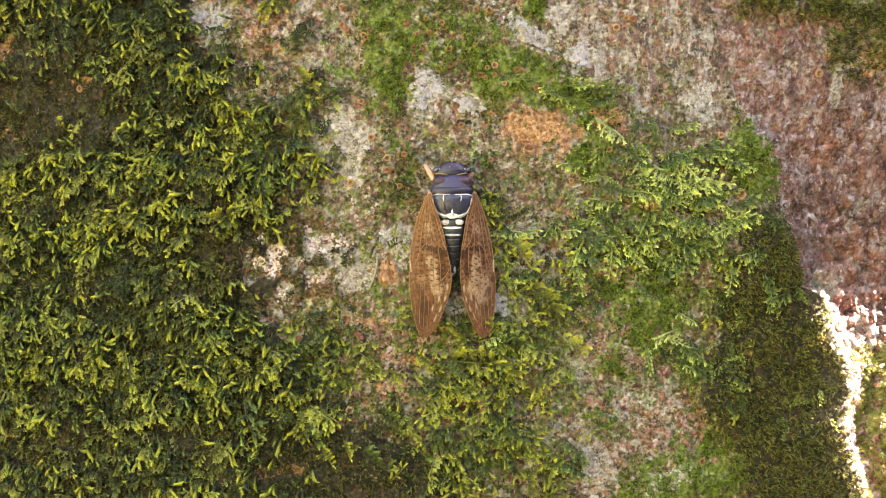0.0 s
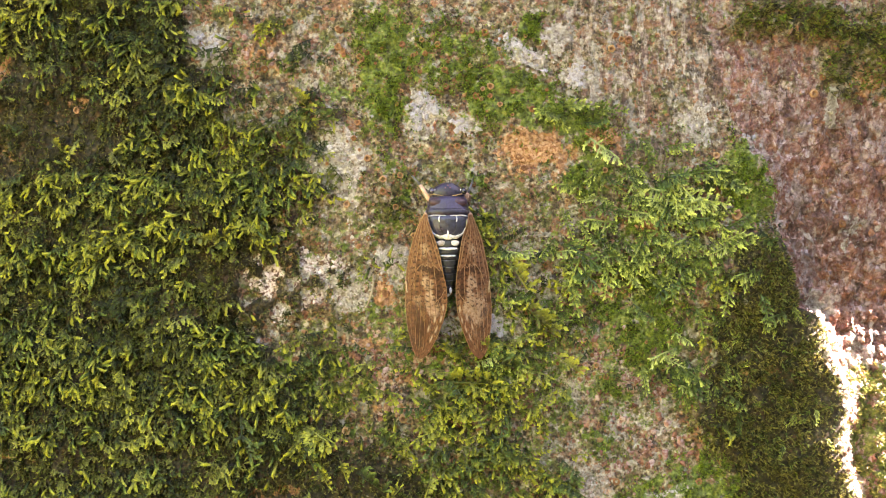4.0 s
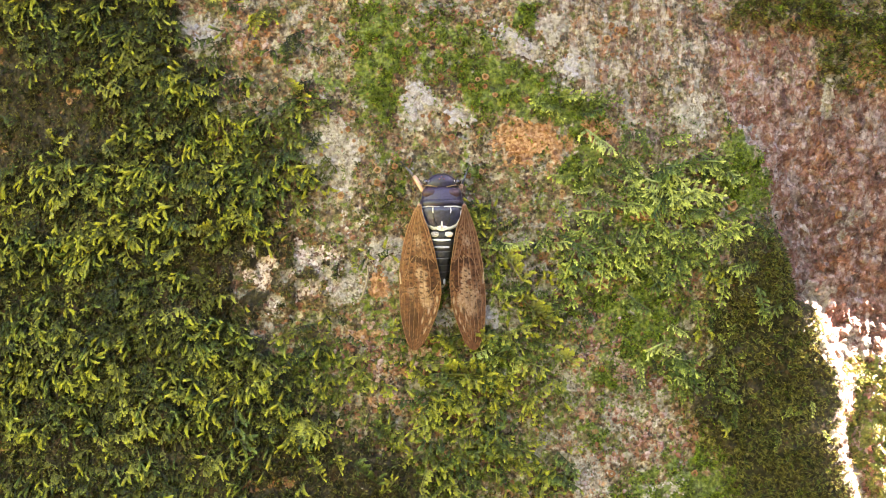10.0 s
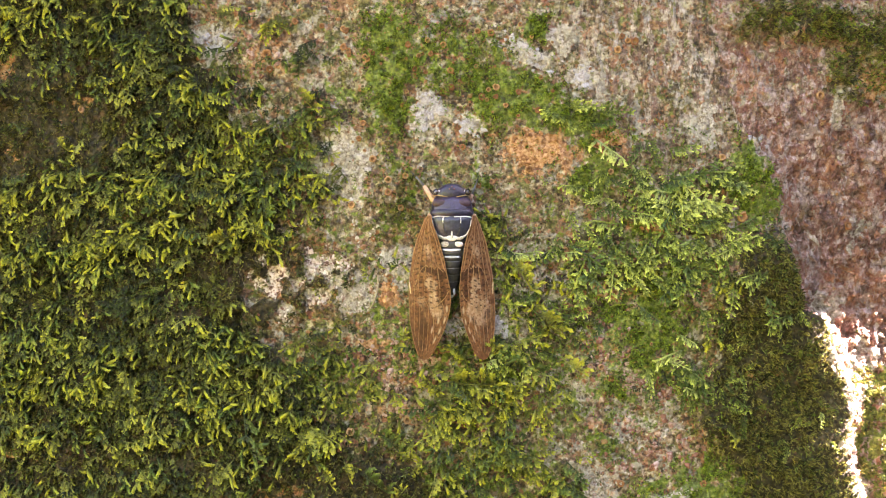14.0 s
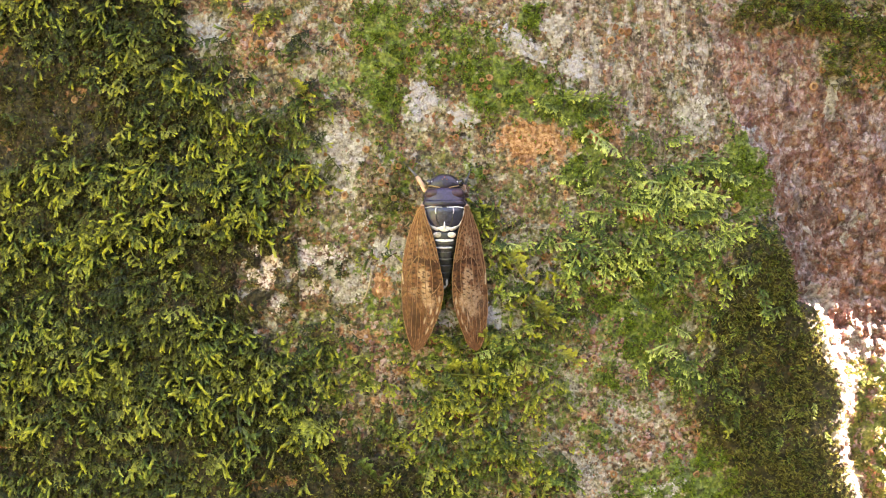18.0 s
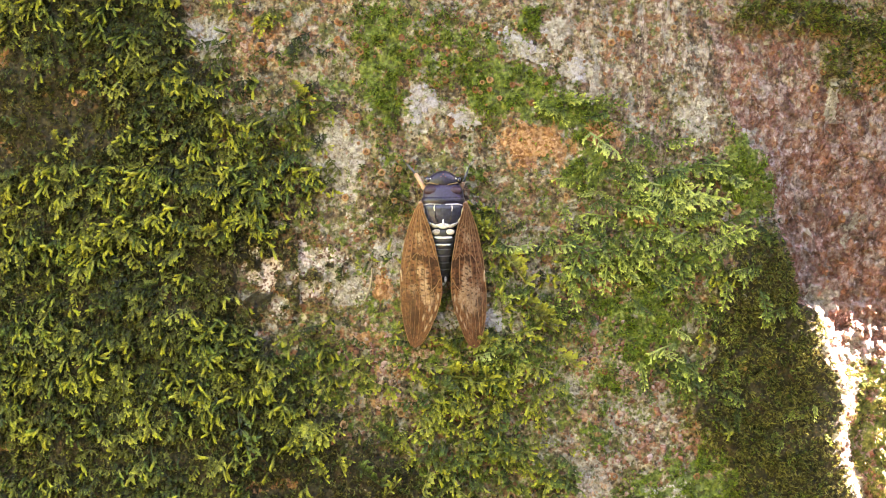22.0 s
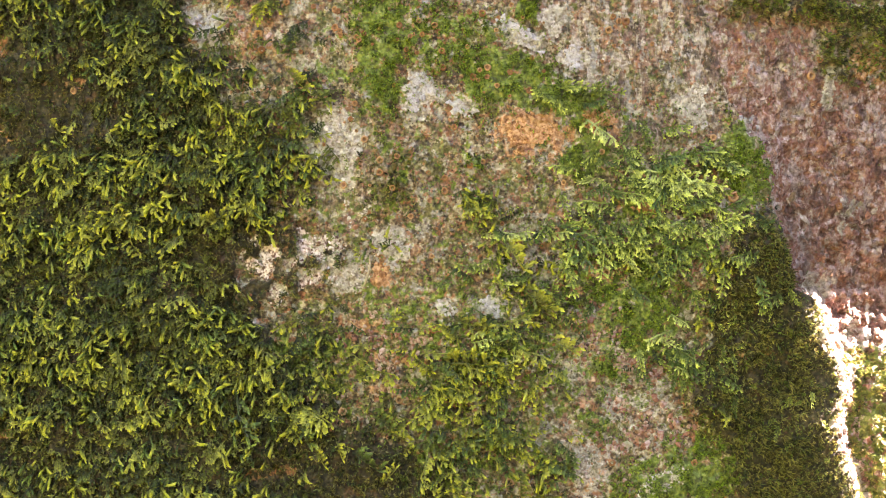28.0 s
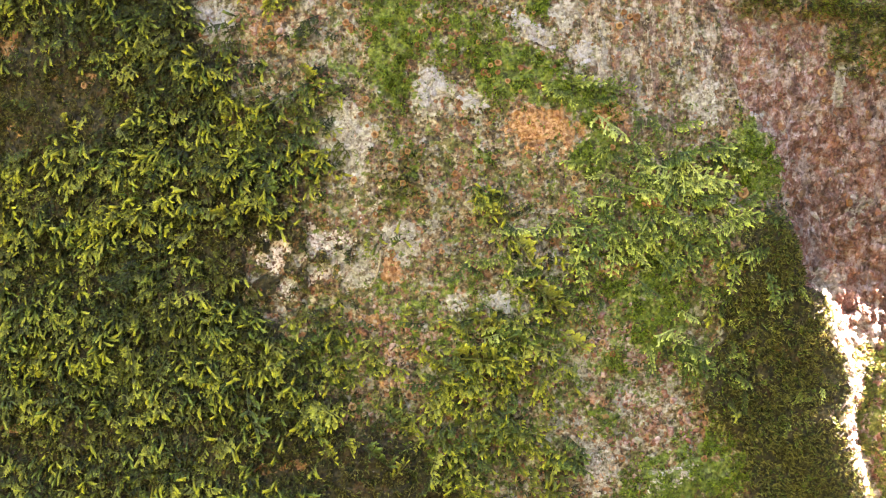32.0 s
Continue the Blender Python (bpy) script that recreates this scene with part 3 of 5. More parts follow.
# ---- ground and bole ----
def ground():
    bm = bmesh.new()
    for r0, r1, z in ((0.0, 3.0, 0.0), (3.0, 40.0, 0.0), (40.0, 900.0, 0.0)):
        n = 48
        a = [bm.verts.new((r0 * math.cos(2 * math.pi * i / n), BOLE + r0 * math.sin(2 * math.pi * i / n), z)) for i in range(n)] if r0 else [bm.verts.new((0, BOLE, z))]
        b = [bm.verts.new((r1 * math.cos(2 * math.pi * i / n), BOLE + r1 * math.sin(2 * math.pi * i / n), z)) for i in range(n)]
        for i in range(n):
            j = (i + 1) % n
            bm.faces.new((a[0], b[i], b[j]) if len(a) == 1 else (a[i], b[i], b[j], a[j]))
    bmesh.ops.remove_doubles(bm, verts=bm.verts, dist=1e-4)
    ob = part("ground", bm, SOIL, None)
    return tagged(ob, "brown leaf litter on the forest floor", "ground", kind="structure")


def shade_ring():
    """An unseen dark ring all round, behind the eye, added to block low light."""
    bm = bmesh.new()
    rnd, n = random.Random(2), 64
    low = [bm.verts.new((8 * math.cos(2 * math.pi * i / n), BOLE + 8 * math.sin(2 * math.pi * i / n), -0.05)) for i in range(n)]
    az = math.atan2(sun_way.y, sun_way.x)
    # taller toward the sun, so that the ground lies in shade
    rise = lambda i: 2.2 * max(0.0, math.cos(2 * math.pi * i / n - az)) ** 0.6
    top = [bm.verts.new((8 * math.cos(2 * math.pi * i / n), BOLE + 8 * math.sin(2 * math.pi * i / n), 4.3 + rise(i) + rnd.uniform(-0.12, 0.12))) for i in range(n)]
    for i in range(n):
        bm.faces.new((low[i], low[(i + 1) % n], top[(i + 1) % n], top[i]))
    return tagged(part("backdrop", bm, LEAF, None), "dark green edge of the surrounding wood", "wood", kind="structure")


def bole(tree):
    """The trunk: fine where the cicada sits, coarse round the back and along its length."""
    u = np.arange(-200, 1772, 3.2)
    v = np.concatenate([np.linspace(-15500, -170, 30)[:-1], np.arange(-170, 1056, 3.2), np.linspace(1056, 8300, 16)[1:]])
    ang, fall = bole_angle(u)
    rest = np.linspace(ang[-1], ang[0] + 2 * math.pi, 60)[1:-1]
    ang = np.concatenate([ang, rest])
    fall = np.concatenate([fall, np.full(len(rest), fall[0])])
    uu = np.concatenate([u, np.linspace(1772, 6000, len(rest))])
    U, V = np.meshgrid(uu, v)
    m = masks(U, V)
    A, Fl = np.meshgrid(ang, fall)[0], np.meshgrid(fall, v)[0]
    A = np.meshgrid(ang, v)[0]
    z = TALL + (MID_V - V) * UNIT * (EYE + Fl) / EYE
    flare = 1 + 0.35 * np.exp(-np.maximum(z, 0) / 0.22) * (z < 1.0)
    r = (BOLE + relief(U, V, m)) * flare
    P = np.stack([np.sin(A) * r, BOLE - np.cos(A) * r, z], -1).reshape(-1, 3)
    rows, cols = U.shape
    i = np.arange(rows * cols).reshape(rows, cols)
    j = np.roll(i, -1, axis=1)
    faces = np.stack([i[1:], j[1:], j[:-1], i[:-1]], -1).reshape(-1, 4)
    names = ("film", "pale", "rust", "mauve", "dark_bed", "drip")
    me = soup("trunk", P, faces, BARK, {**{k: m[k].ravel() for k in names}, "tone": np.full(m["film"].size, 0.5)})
    return child("trunk", me, tree, "broad trunk, mottled grey and reddish bark under moss and lichen")


# ---- moss ----
def leaflet(rows, at, way, up, length, width, tip):
    """Adds a folded leaf of two triangles to rows = (verts, faces, tips)."""
    vs, fs, ts = rows
    way, up = Vector(way).normalized(), Vector(up)
    side = way.cross(up).normalized()
    up = side.cross(way)
    a, b = Vector(at), Vector(at) + way * length
    c = a + way * length * 0.45 + side * width * 0.5 + up * width * 0.25
    d = a + way * length * 0.45 - side * width * 0.5 + up * width * 0.25
    k = len(vs)
    vs += [a, c, b, d]
    fs += [(k, k + 1, k + 2), (k, k + 2, k + 3)]
    ts += [max(0.0, tip - 0.18), tip, min(1.0, tip + 0.15), tip]


WOBBLE = random.Random(99)


def tube(rows, centres, radii, tips, up, sides=4):
    """A soft rounded tube through the centres, closed by a blunt point."""
    vs, fs, ts = rows
    k = len(vs)
    for i, (c, r, t) in enumerate(zip(centres, radii, tips)):
        w = (centres[min(i + 1, len(centres) - 1)] - centres[max(i - 1, 0)]).normalized()
        side = w.cross(Vector(up)).normalized()
        rise = side.cross(w)
        for g in range(sides):
            q = 2 * math.pi * g / sides + 0.6 * i
            vs.append(c + (side * math.cos(q) + rise * math.sin(q)) * r * WOBBLE.uniform(0.75, 1.25))
            ts.append(min(1.0, max(0.0, t + WOBBLE.uniform(-0.07, 0.07))))
    for a in range(len(centres) - 1):
        for g in range(sides):
            h = (g + 1) % sides
            fs += [(k + a * sides + g, k + a * sides + h, k + (a + 1) * sides + h), (k + a * sides + g, k + (a + 1) * sides + h, k + (a + 1) * sides + g)]
    e = k + sides * (len(centres) - 1)
    vs.append(centres[-1] + (centres[-1] - centres[-2]).normalized() * radii[-1] * 0.9)
    ts.append(tips[-1])
    fs += [(e + g, e + (g + 1) % sides, len(vs) - 1) for g in range(sides)]


def plump(rows, at, way, up, length, width, t0, t1, droop=0.0):
    """Adds a plump blunt finger that curls a little and ends in a young pale tip."""
    way, up = Vector(way).normalized(), Vector(up)
    side = way.cross(up).normalized()
    up = side.cross(way)
    curl = WOBBLE.uniform(-0.35, 0.35)
    steps = ((0.0, 0.22), (0.35, 0.32), (0.7, 0.38), (0.95, 0.24))
    centres = [Vector(at) + way * length * q - up * droop * length * q * q + side * length * curl * q * q for q, _ in steps]
    tube(rows, centres, [width * r for _, r in steps], [t0 + (t1 - t0) * q for q, _ in steps], up)
    for i in range(5):
        q = 0.12 + 0.16 * i + WOBBLE.uniform(-0.05, 0.05)
        leaflet(rows, Vector(at) + way * length * q + side * length * curl * q * q, way + side * (-1) ** i * WOBBLE.uniform(0.35, 0.8) + up * WOBBLE.uniform(0.1, 0.5), up, length * WOBBLE.uniform(0.28, 0.4), width * 0.75, t0 + (t1 - t0) * q)


def hanging_template(rnd):
    """A blunt, plump finger along x, curling at its end, with a few loose leaves."""
    rows = ([], [], [])
    bend, curl = rnd.uniform(-0.6, 0.6), rnd.uniform(-0.2, 0.5)
    spine = lambda q: Vector((q, bend * q * q, 0.25 * math.sin(2.2 * q) - curl * q ** 3))
    steps = ((0.0, 0.05), (0.25, 0.08), (0.5, 0.105), (0.75, 0.115), (0.95, 0.07))
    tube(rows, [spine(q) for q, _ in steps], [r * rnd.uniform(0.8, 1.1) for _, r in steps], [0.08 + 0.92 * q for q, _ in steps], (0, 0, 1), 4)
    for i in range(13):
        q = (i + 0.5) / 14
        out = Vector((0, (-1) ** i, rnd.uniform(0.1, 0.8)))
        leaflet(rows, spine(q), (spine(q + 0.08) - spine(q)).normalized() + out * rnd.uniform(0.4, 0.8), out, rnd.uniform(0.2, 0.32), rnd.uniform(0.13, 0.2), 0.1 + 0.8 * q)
    return packed(rows)


def comb_template(rnd, fingers=7, slim=1.0, long=1.0):
    """A creeping stem along x with plump fingers hanging to the side y."""
    rows = ([], [], [])
    bend = rnd.uniform(-0.3, 0.3)
    spine = lambda q: Vector((q, bend * q * q, 0.14 * math.sin(3 * q)))
    tube(rows, [spine(i / 4) for i in range(5)], [0.035] * 5, [0.25 + 0.08 * i for i in range(5)], (0, 0, 1), 3)
    for i in range(fingers):
        q = (i + rnd.uniform(0.1, 0.9)) / fingers
        way = Vector((rnd.uniform(-0.25, 0.75), 1.0, rnd.uniform(0.0, 0.55)))
        plump(rows, spine(q), way, (0, 0, 1), rnd.uniform(0.28, 0.52) * long, rnd.uniform(0.11, 0.16) * slim, 0.22, rnd.uniform(0.7, 1.0), rnd.uniform(-0.1, 0.35))
    plump(rows, spine(rnd.uniform(0.2, 0.9)), (0.6, -0.8, 0.3), (0, 0, 1), rnd.uniform(0.18, 0.28), 0.11 * slim, 0.2, 0.7)
    plump(rows, spine(0.95), (1, 0.4, -0.1), (0, 0, 1), 0.28, 0.13 * slim, 0.4, 1.0)
    return packed(rows)


def packed(rows):
    vs, fs, ts = rows
    return np.array([tuple(p) for p in vs]), np.array(fs), np.array(ts)


def shoot_template(rnd, pairs=7, droop=0.35, spread=0.34, slim=0.15):
    """A moss shoot of unit length along x, arched outward (z) and drooping to its tip."""
    rows = ([], [], [])
    bend = rnd.uniform(-0.25, 0.25)
    spine = lambda s: Vector((s, bend * s * s, 0.30 * math.sin(s * 2.2) - droop * 0.4 * s * s))
    for i in range(pairs):
        s = (i + 0.3) / pairs
        p, q = spine(s), spine(min(1.0, s + 0.1))
        way = (q - p).normalized()
        grow = 1 - 0.45 * s
        for k in (-1, 1):
            w = way + Vector((0, k * rnd.uniform(0.55, 0.95), rnd.uniform(-0.1, 0.35)))
            leaflet(rows, p, w, (0, 0, 1), spread * grow, slim * grow, 0.12 + 0.8 * s)
        leaflet(rows, p, way + Vector((0, rnd.uniform(-0.3, 0.3), 0.55)), (0, rnd.choice((-1, 1)), 0.4), spread * grow * 0.9, slim * grow, 0.2 + 0.8 * s)
    for k in (-0.5, 0.0, 0.5):
        leaflet(rows, spine(0.92), Vector((1, k, -0.1)), (0, 0, 1), 0.24, 0.13, 0.95)
    return packed(rows)


def frond_template(rnd, branches=9, slim=1.0):
    """A feathery frond: a stem along x with blunt side twigs, shorter to its tip."""
    rows = ([], [], [])
    bend = rnd.uniform(-0.3, 0.3)
    spine = lambda q: Vector((q, bend * q * q, 0.12 * math.sin(3 * q)))
    tube(rows, [spine(i / 5) for i in range(6)], [0.03] * 6, [0.45 + 0.05 * i for i in range(6)], (0, 0, 1), 3)
    for i in range(branches):
        q = (i + rnd.uniform(0.2, 0.8)) / branches
        way = Vector((0.75, (-1) ** i * rnd.uniform(0.5, 0.95), rnd.uniform(-0.1, 0.4)))
        plump(rows, spine(q), way, (0, 0, 1), rnd.uniform(0.24, 0.40) * (1.1 - 0.5 * q), rnd.uniform(0.065, 0.10) * slim, 0.3, rnd.uniform(0.65, 1.0), rnd.uniform(0, 0.3))
    plump(rows, spine(0.97), (1, 0, 0), (0, 0, 1), 0.16, 0.07 * slim, 0.6, 1.0)
    return packed(rows)


def tuft_template(rnd, n=4, wide=0.36):
    rows = ([], [], [])
    for _ in range(n):
        a = rnd.uniform(0, 2 * math.pi)
        leaflet(rows, (0, 0, 0), (0.7 * math.cos(a) + 0.35, 0.7 * math.sin(a), rnd.uniform(0.6, 1.1)), (math.sin(a), math.cos(a), 0.3), rnd.uniform(0.7, 1.1), wide, rnd.uniform(0.2, 0.95))
    return packed(rows)


def scatter(count, field, rng, box=(-170, 1740, -130, 1010)):
    """Chart places thrown at random, kept where the field allows."""
    u, v = rng.uniform(box[0], box[1], count), rng.uniform(box[2], box[3], count)
    m = masks(u, v)
    keep = rng.rand(count) < field(m, u, v)
    return u[keep], v[keep], {k: x[keep] for k, x in m.items()}


def frames_at(u, v, m, lift=0.0):
    p, n = bark(u, v, lift, m)
    right = np.stack([-n[:, 1], n[:, 0], np.zeros(len(n))], -1)
    down = np.tile(np.array([[0.0, 0.0, -1.0]]), (len(n), 1))
    return p, n, right, down


def aimed(rng, n, right, down, turn, spread, lean, lean_spread):
    """Directions at a turn from straight down (positive: to the right), leaning out from the bark."""
    a = np.radians(turn + rng.normal(0, spread, len(n)))
    b = np.radians(lean + rng.normal(0, lean_spread, len(n)))
    flat = right * np.sin(a)[:, None] + down * np.cos(a)[:, None]
    return flat * np.cos(b)[:, None] + n * np.sin(b)[:, None]


def pendant_moss():
    """Thick moss with hanging shoots, on the shaded side and below the cicada."""
    rnd, rng = random.Random(3), np.random.RandomState(11)
    shoots = [shoot_template(rnd, rnd.choice((4, 5, 6)), rnd.uniform(0.2, 0.7), 0.42, 0.19) for _ in range(6)]
    combs = [comb_template(rnd, rnd.choice((4, 5, 6, 7))) for _ in range(10)]
    hanging = [hanging_template(rnd) for _ in range(12)]
    batches = []
    # a low felt painted dark for shade, then the hanging shoots in two storeys
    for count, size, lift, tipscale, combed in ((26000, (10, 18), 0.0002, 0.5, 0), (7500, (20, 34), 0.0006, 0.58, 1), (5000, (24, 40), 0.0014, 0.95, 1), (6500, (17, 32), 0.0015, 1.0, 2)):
        clump = lambda m, u, v: np.clip(m["pendant"], 0, 1) * (1.0 if tipscale < 0.6 else ramp01(0.6 * fbm(u * 0.6, v, 34, 7, 3) + 0.4 * fbm(u, v, 14, 11, 2), 0.40 + 0.08 * (tipscale > 0.75), 0.56) * 0.97 + 0.03)
        u, v, m = scatter(count, lambda m, u, v: clump(m, u, v) * ramp01(m["pendant"], 0.12, 0.3), rng)
        if combed == 0:
            thin = (rng.rand(len(u)) > np.where(u > 640, 0.85, 0.6)) | (u < 560) | (v < 300)
            thin &= m["dark_bed"] > 0.4 * rng.rand(len(u))
            u, v, m = u[thin], v[thin], {k: x[thin] for k, x in m.items()}
        if combed:
            clear = ((rng.rand(len(u)) > 0.45) | (u < 580) | (v < 560)) & (rng.rand(len(u)) > blob(u, v, 800, 475, 84, 130, 0, 0.12)) & ((rng.rand(len(u)) > 0.5) | (u < 640) | (tipscale > 0.75))
            u, v, m = u[clear], v[clear], {k: x[clear] for k, x in m.items()}
        if combed == 2:
            sparse = (rng.rand(len(u)) > 0.6) | (u < 560) | (v < 560)
            u, v, m = u[sparse], v[sparse], {k: x[sparse] for k, x in m.items()}
            u, v = np.repeat(u, 3) + rng.normal(0, 7, 3 * len(u)), np.repeat(v, 3) + rng.normal(0, 4, 3 * len(v))
            m = masks(u, v)
        p, n, right, down = frames_at(u, v, m, lift)
        way = aimed(rng, n, right, down, 8.0 + 26 * (fbm(u, v, 120, 12, 2) - 0.5), 30, 30, 14)
        s = rng.uniform(size[0], size[1], len(u)) * UNIT
        s3 = np.stack([s, s * rng.uniform(0.7, 1.0, len(u)), s], -1)
        tone = np.clip(0.5 + 1.5 * (fbm(u, v, 80, 9, 3) - 0.5) + rng.normal(0, 0.14, len(u)), 0.02, 0.98)
        s = s * np.where((u > 540) & (v > 300), 0.7, 1.0)
        kinds = (shoots, combs, hanging)[combed]
        if combed == 2:
            way = aimed(rng, n, right, down, 6.0 + 60 * (fbm(u, v, 60, 12, 2) - 0.5), 42, 22, 16)
            s3 = np.stack([s, np.full(len(u), 20.5) * rng.uniform(0.8, 1.3, len(u)) * UNIT, np.full(len(u), 20.5) * UNIT], -1)
        if combed == 1:
            turn = rng.normal(55, 38, len(u))
            flip = np.where(rng.rand(len(u)) < 0.4, -1.0, 1.0)
            way = aimed(rng, n, right, down, turn * flip, 8, 8, 10)
            s3 = np.stack([s, s * rng.uniform(0.8, 1.1, len(u)) * -flip, s], -1)
        pick = rng.randint(0, len(kinds), len(u))
        for k, t in enumerate(kinds):
            w = pick == k
            vv, ff, tt, nn = strewn(t, p[w], way[w], n[w], s3[w], tone[w])
            # lower storeys get darker tips, painting shade under the top one
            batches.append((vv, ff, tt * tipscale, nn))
    # below the cicada it creeps in low dense combs
    u, v, m = scatter(950, lambda m, u, v: np.clip(m["pendant"] * 1.2, 0, 1) * (0.02 + 0.98 * ramp01(fbm(u, v, 34, 10, 3), 0.47, 0.56)) * (1 - 0.85 * blob(u, v, 620, 820, 170, 56, 5)) * (1 - 0.8 * blob(u, v, 700, 665, 60, 40)), rng, (545, 1035, 560, 930))
    p, n, right, down = frames_at(u, v, m, 0.0010)
    flip = np.where(rng.rand(len(u)) < 0.4, -1.0, 1.0)
    way = aimed(rng, n, right, down, flip * rng.normal(66, 30, len(u)), 8, 10, 8)
    s = rng.uniform(26, 50, len(u)) * UNIT
    s3 = np.stack([s, -flip * s * rng.uniform(0.7, 0.95, len(u)), s], -1)
    tone = np.clip(0.36 + 1.5 * (fbm(u, v, 60, 9, 3) - 0.5) + rng.normal(0, 0.16, len(u)), 0.02, 0.98)
    pick = rng.randint(0, len(combs), len(u))
    for k, t in enumerate(combs):
        batches.append(strewn(t, p[pick == k], way[pick == k], n[pick == k], s3[pick == k], tone[pick == k]))
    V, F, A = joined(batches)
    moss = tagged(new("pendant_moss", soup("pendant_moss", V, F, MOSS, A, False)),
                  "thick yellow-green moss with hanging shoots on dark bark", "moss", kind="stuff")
    # the single shoots that stand clear of the mass
    meshes = [soup("moss_shoot", t[0], t[1], MOSS, {"tip": t[2], "tone": np.full(len(t[0]), 0.3)}) for t in hanging]
    rng = np.random.RandomState(23)
    u, v, m = scatter(900, lambda m, u, v: m["pendant"] * 0.5 * (1 - blob(u, v, 800, 475, 90, 140, 0, 0.1)), rng, (430, 1010, 240, 880))
    u, v, m = u[:240], v[:240], {k: x[:240] for k, x in m.items()}
    p, n, right, down = frames_at(u, v, m, 0.0016)
    way = aimed(rng, n, right, down, 5, 26, 20, 8)
    for i in range(len(u)):
        set_piece("moss_shoot", meshes[i % len(meshes)], moss, p[i], way[i], n[i], rng.uniform(16, 28) * UNIT)
    return moss


def set_piece(name, me, parent, p, way, up, size, label="", wide=1.0):
    way, up = Vector(way).normalized(), Vector(up)
    side = up.cross(way).normalized()
    up = way.cross(side)
    m = Matrix((way, side, up)).transposed().to_4x4()
    return child(name, me, parent, label, Matrix.Translation(Vector(p)) @ m @ Matrix.Diagonal((size, size * wide, size, 1)))


def feather_moss():
    """Flat feathery fronds creeping over the bark beside the cicada."""
    rnd, rng = random.Random(5), np.random.RandomState(31)
    fronds = [frond_template(rnd, rnd.choice((7, 9, 10)), 0.9) for _ in range(8)]
    shoots = [comb_template(rnd, rnd.choice((7, 8, 9, 10)), 0.62, 0.85) for _ in range(6)]
    batches = []
    u, v, m = scatter(1500, lambda m, u, v: m["frond"] * (0.03 + 0.96 * ramp01(fbm(u, v, 30, 6, 3), 0.47, 0.56)), rng)
    p, n, right, down = frames_at(u, v, m, 0.0007)
    way = aimed(rng, n, right, down, 32, 38, 14, 9)
    s = rng.uniform(46, 80, len(u)) * UNIT * (1 - 0.6 * ramp01(u, 1190, 1260) * ramp01(v, 480, 560)) * (1 - 0.3 * ramp01(u, 1200, 1300)) * np.where(u < 1000, 0.7, 1.0)
    tone = np.clip(0.5 + 1.2 * (fbm(u, v, 50, 8, 2) - 0.5) + rng.normal(0, 0.2, len(u)), 0.02, 0.98)
    pick = rng.randint(0, 8, len(u))
    for k, t in enumerate(fronds):
        w = pick == k
        batches.append(strewn(t, p[w], way[w], n[w], s[w], tone[w]))
    u, v, m = scatter(6000, lambda m, u, v: m["frond"] * (0.03 + 0.97 * ramp01(fbm(u, v, 30, 6, 3), 0.47, 0.56)), rng)
    p, n, right, down = frames_at(u, v, m, 0.0006)
    way = aimed(rng, n, right, down, 20, 40, 26, 12)
    s = rng.uniform(32, 62, len(u)) * UNIT * (1 - 0.4 * ramp01(u, 1190, 1260) * ramp01(v, 480, 560)) * np.where(u < 1000, 0.7, 1.0)
    flip = np.where(rng.rand(len(u)) < 0.35, -1.0, 1.0)
    way = aimed(rng, n, right, down, flip * rng.normal(78, 24, len(u)), 8, 12, 8)
    s = np.stack([s, -flip * s, s], -1)
    tone = np.clip(0.5 + 1.2 * (fbm(u, v, 50, 8, 2) - 0.5) + rng.normal(0, 0.2, len(u)), 0.02, 0.98)
    pick = rng.randint(0, 6, len(u))
    for k, t in enumerate(shoots):
        w = pick == k
        batches.append(strewn(t, p[w], way[w], n[w], s[w], tone[w]))
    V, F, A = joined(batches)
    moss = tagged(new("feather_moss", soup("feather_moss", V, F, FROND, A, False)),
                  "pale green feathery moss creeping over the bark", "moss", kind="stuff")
    slim = [frond_template(rnd, 11) for _ in range(8)]
    meshes = [soup("moss_frond", t[0], t[1], FROND, {"tip": t[2] * 0.9, "tone": np.full(len(t[0]), 0.3)}) for t in slim]

    combs = [comb_template(rnd, rnd.choice((5, 6, 7))) for _ in range(6)]
    comb_meshes = [soup("moss_frond", t[0], t[1], MOSS, {"tip": t[2], "tone": np.full(len(t[0]), 0.3)}) for t in combs]

    def frond(u, v, length, turn, lean=7, wide=1.0, label=""):
        a, b = radians(turn), radians(lean)
        uu, vv = np.array([float(u)]), np.array([float(v)])
        p, n, right, down = frames_at(uu, vv, None, 0.0016 if u < 1150 else 0.0006)
        way = (right[0] * math.sin(a) + down[0] * math.cos(a)) * math.cos(b) + n[0] * math.sin(b)
        set_piece("moss_frond", meshes[rnd.randrange(8)] if u > 985 else comb_meshes[rnd.randrange(6)], moss, p[0], way, n[0], 0.85 * length * UNIT, label, 0.8 * wide)

    # long fronds that stand out
    frond(640, 795, 70, 62), frond(575, 790, 40, 40), frond(612, 775, 40, 20), frond(670, 725, 62, 55), frond(110, 215, 44, 60)
    frond(160, 212, 40, -40), frond(440, 690, 95, 8), frond(470, 300, 70, 0), frond(830, 345, 66, 32), frond(900, 420, 80, 40)
    frond(930, 500, 84, 42), frond(985, 590, 60, 50), frond(370, 395, 60, 100), frond(430, 380, 60, -60), frond(520, 120, 60, 40)
    frond(560, 140, 60, 30), frond(1000, 155, 66, 100), frond(1050, 165, 70, 105), frond(1200, 440, 90, 92), frond(1300, 690, 50, -3, 0)
    frond(690, 850, 46, 130), frond(800, 640, 90, 96)
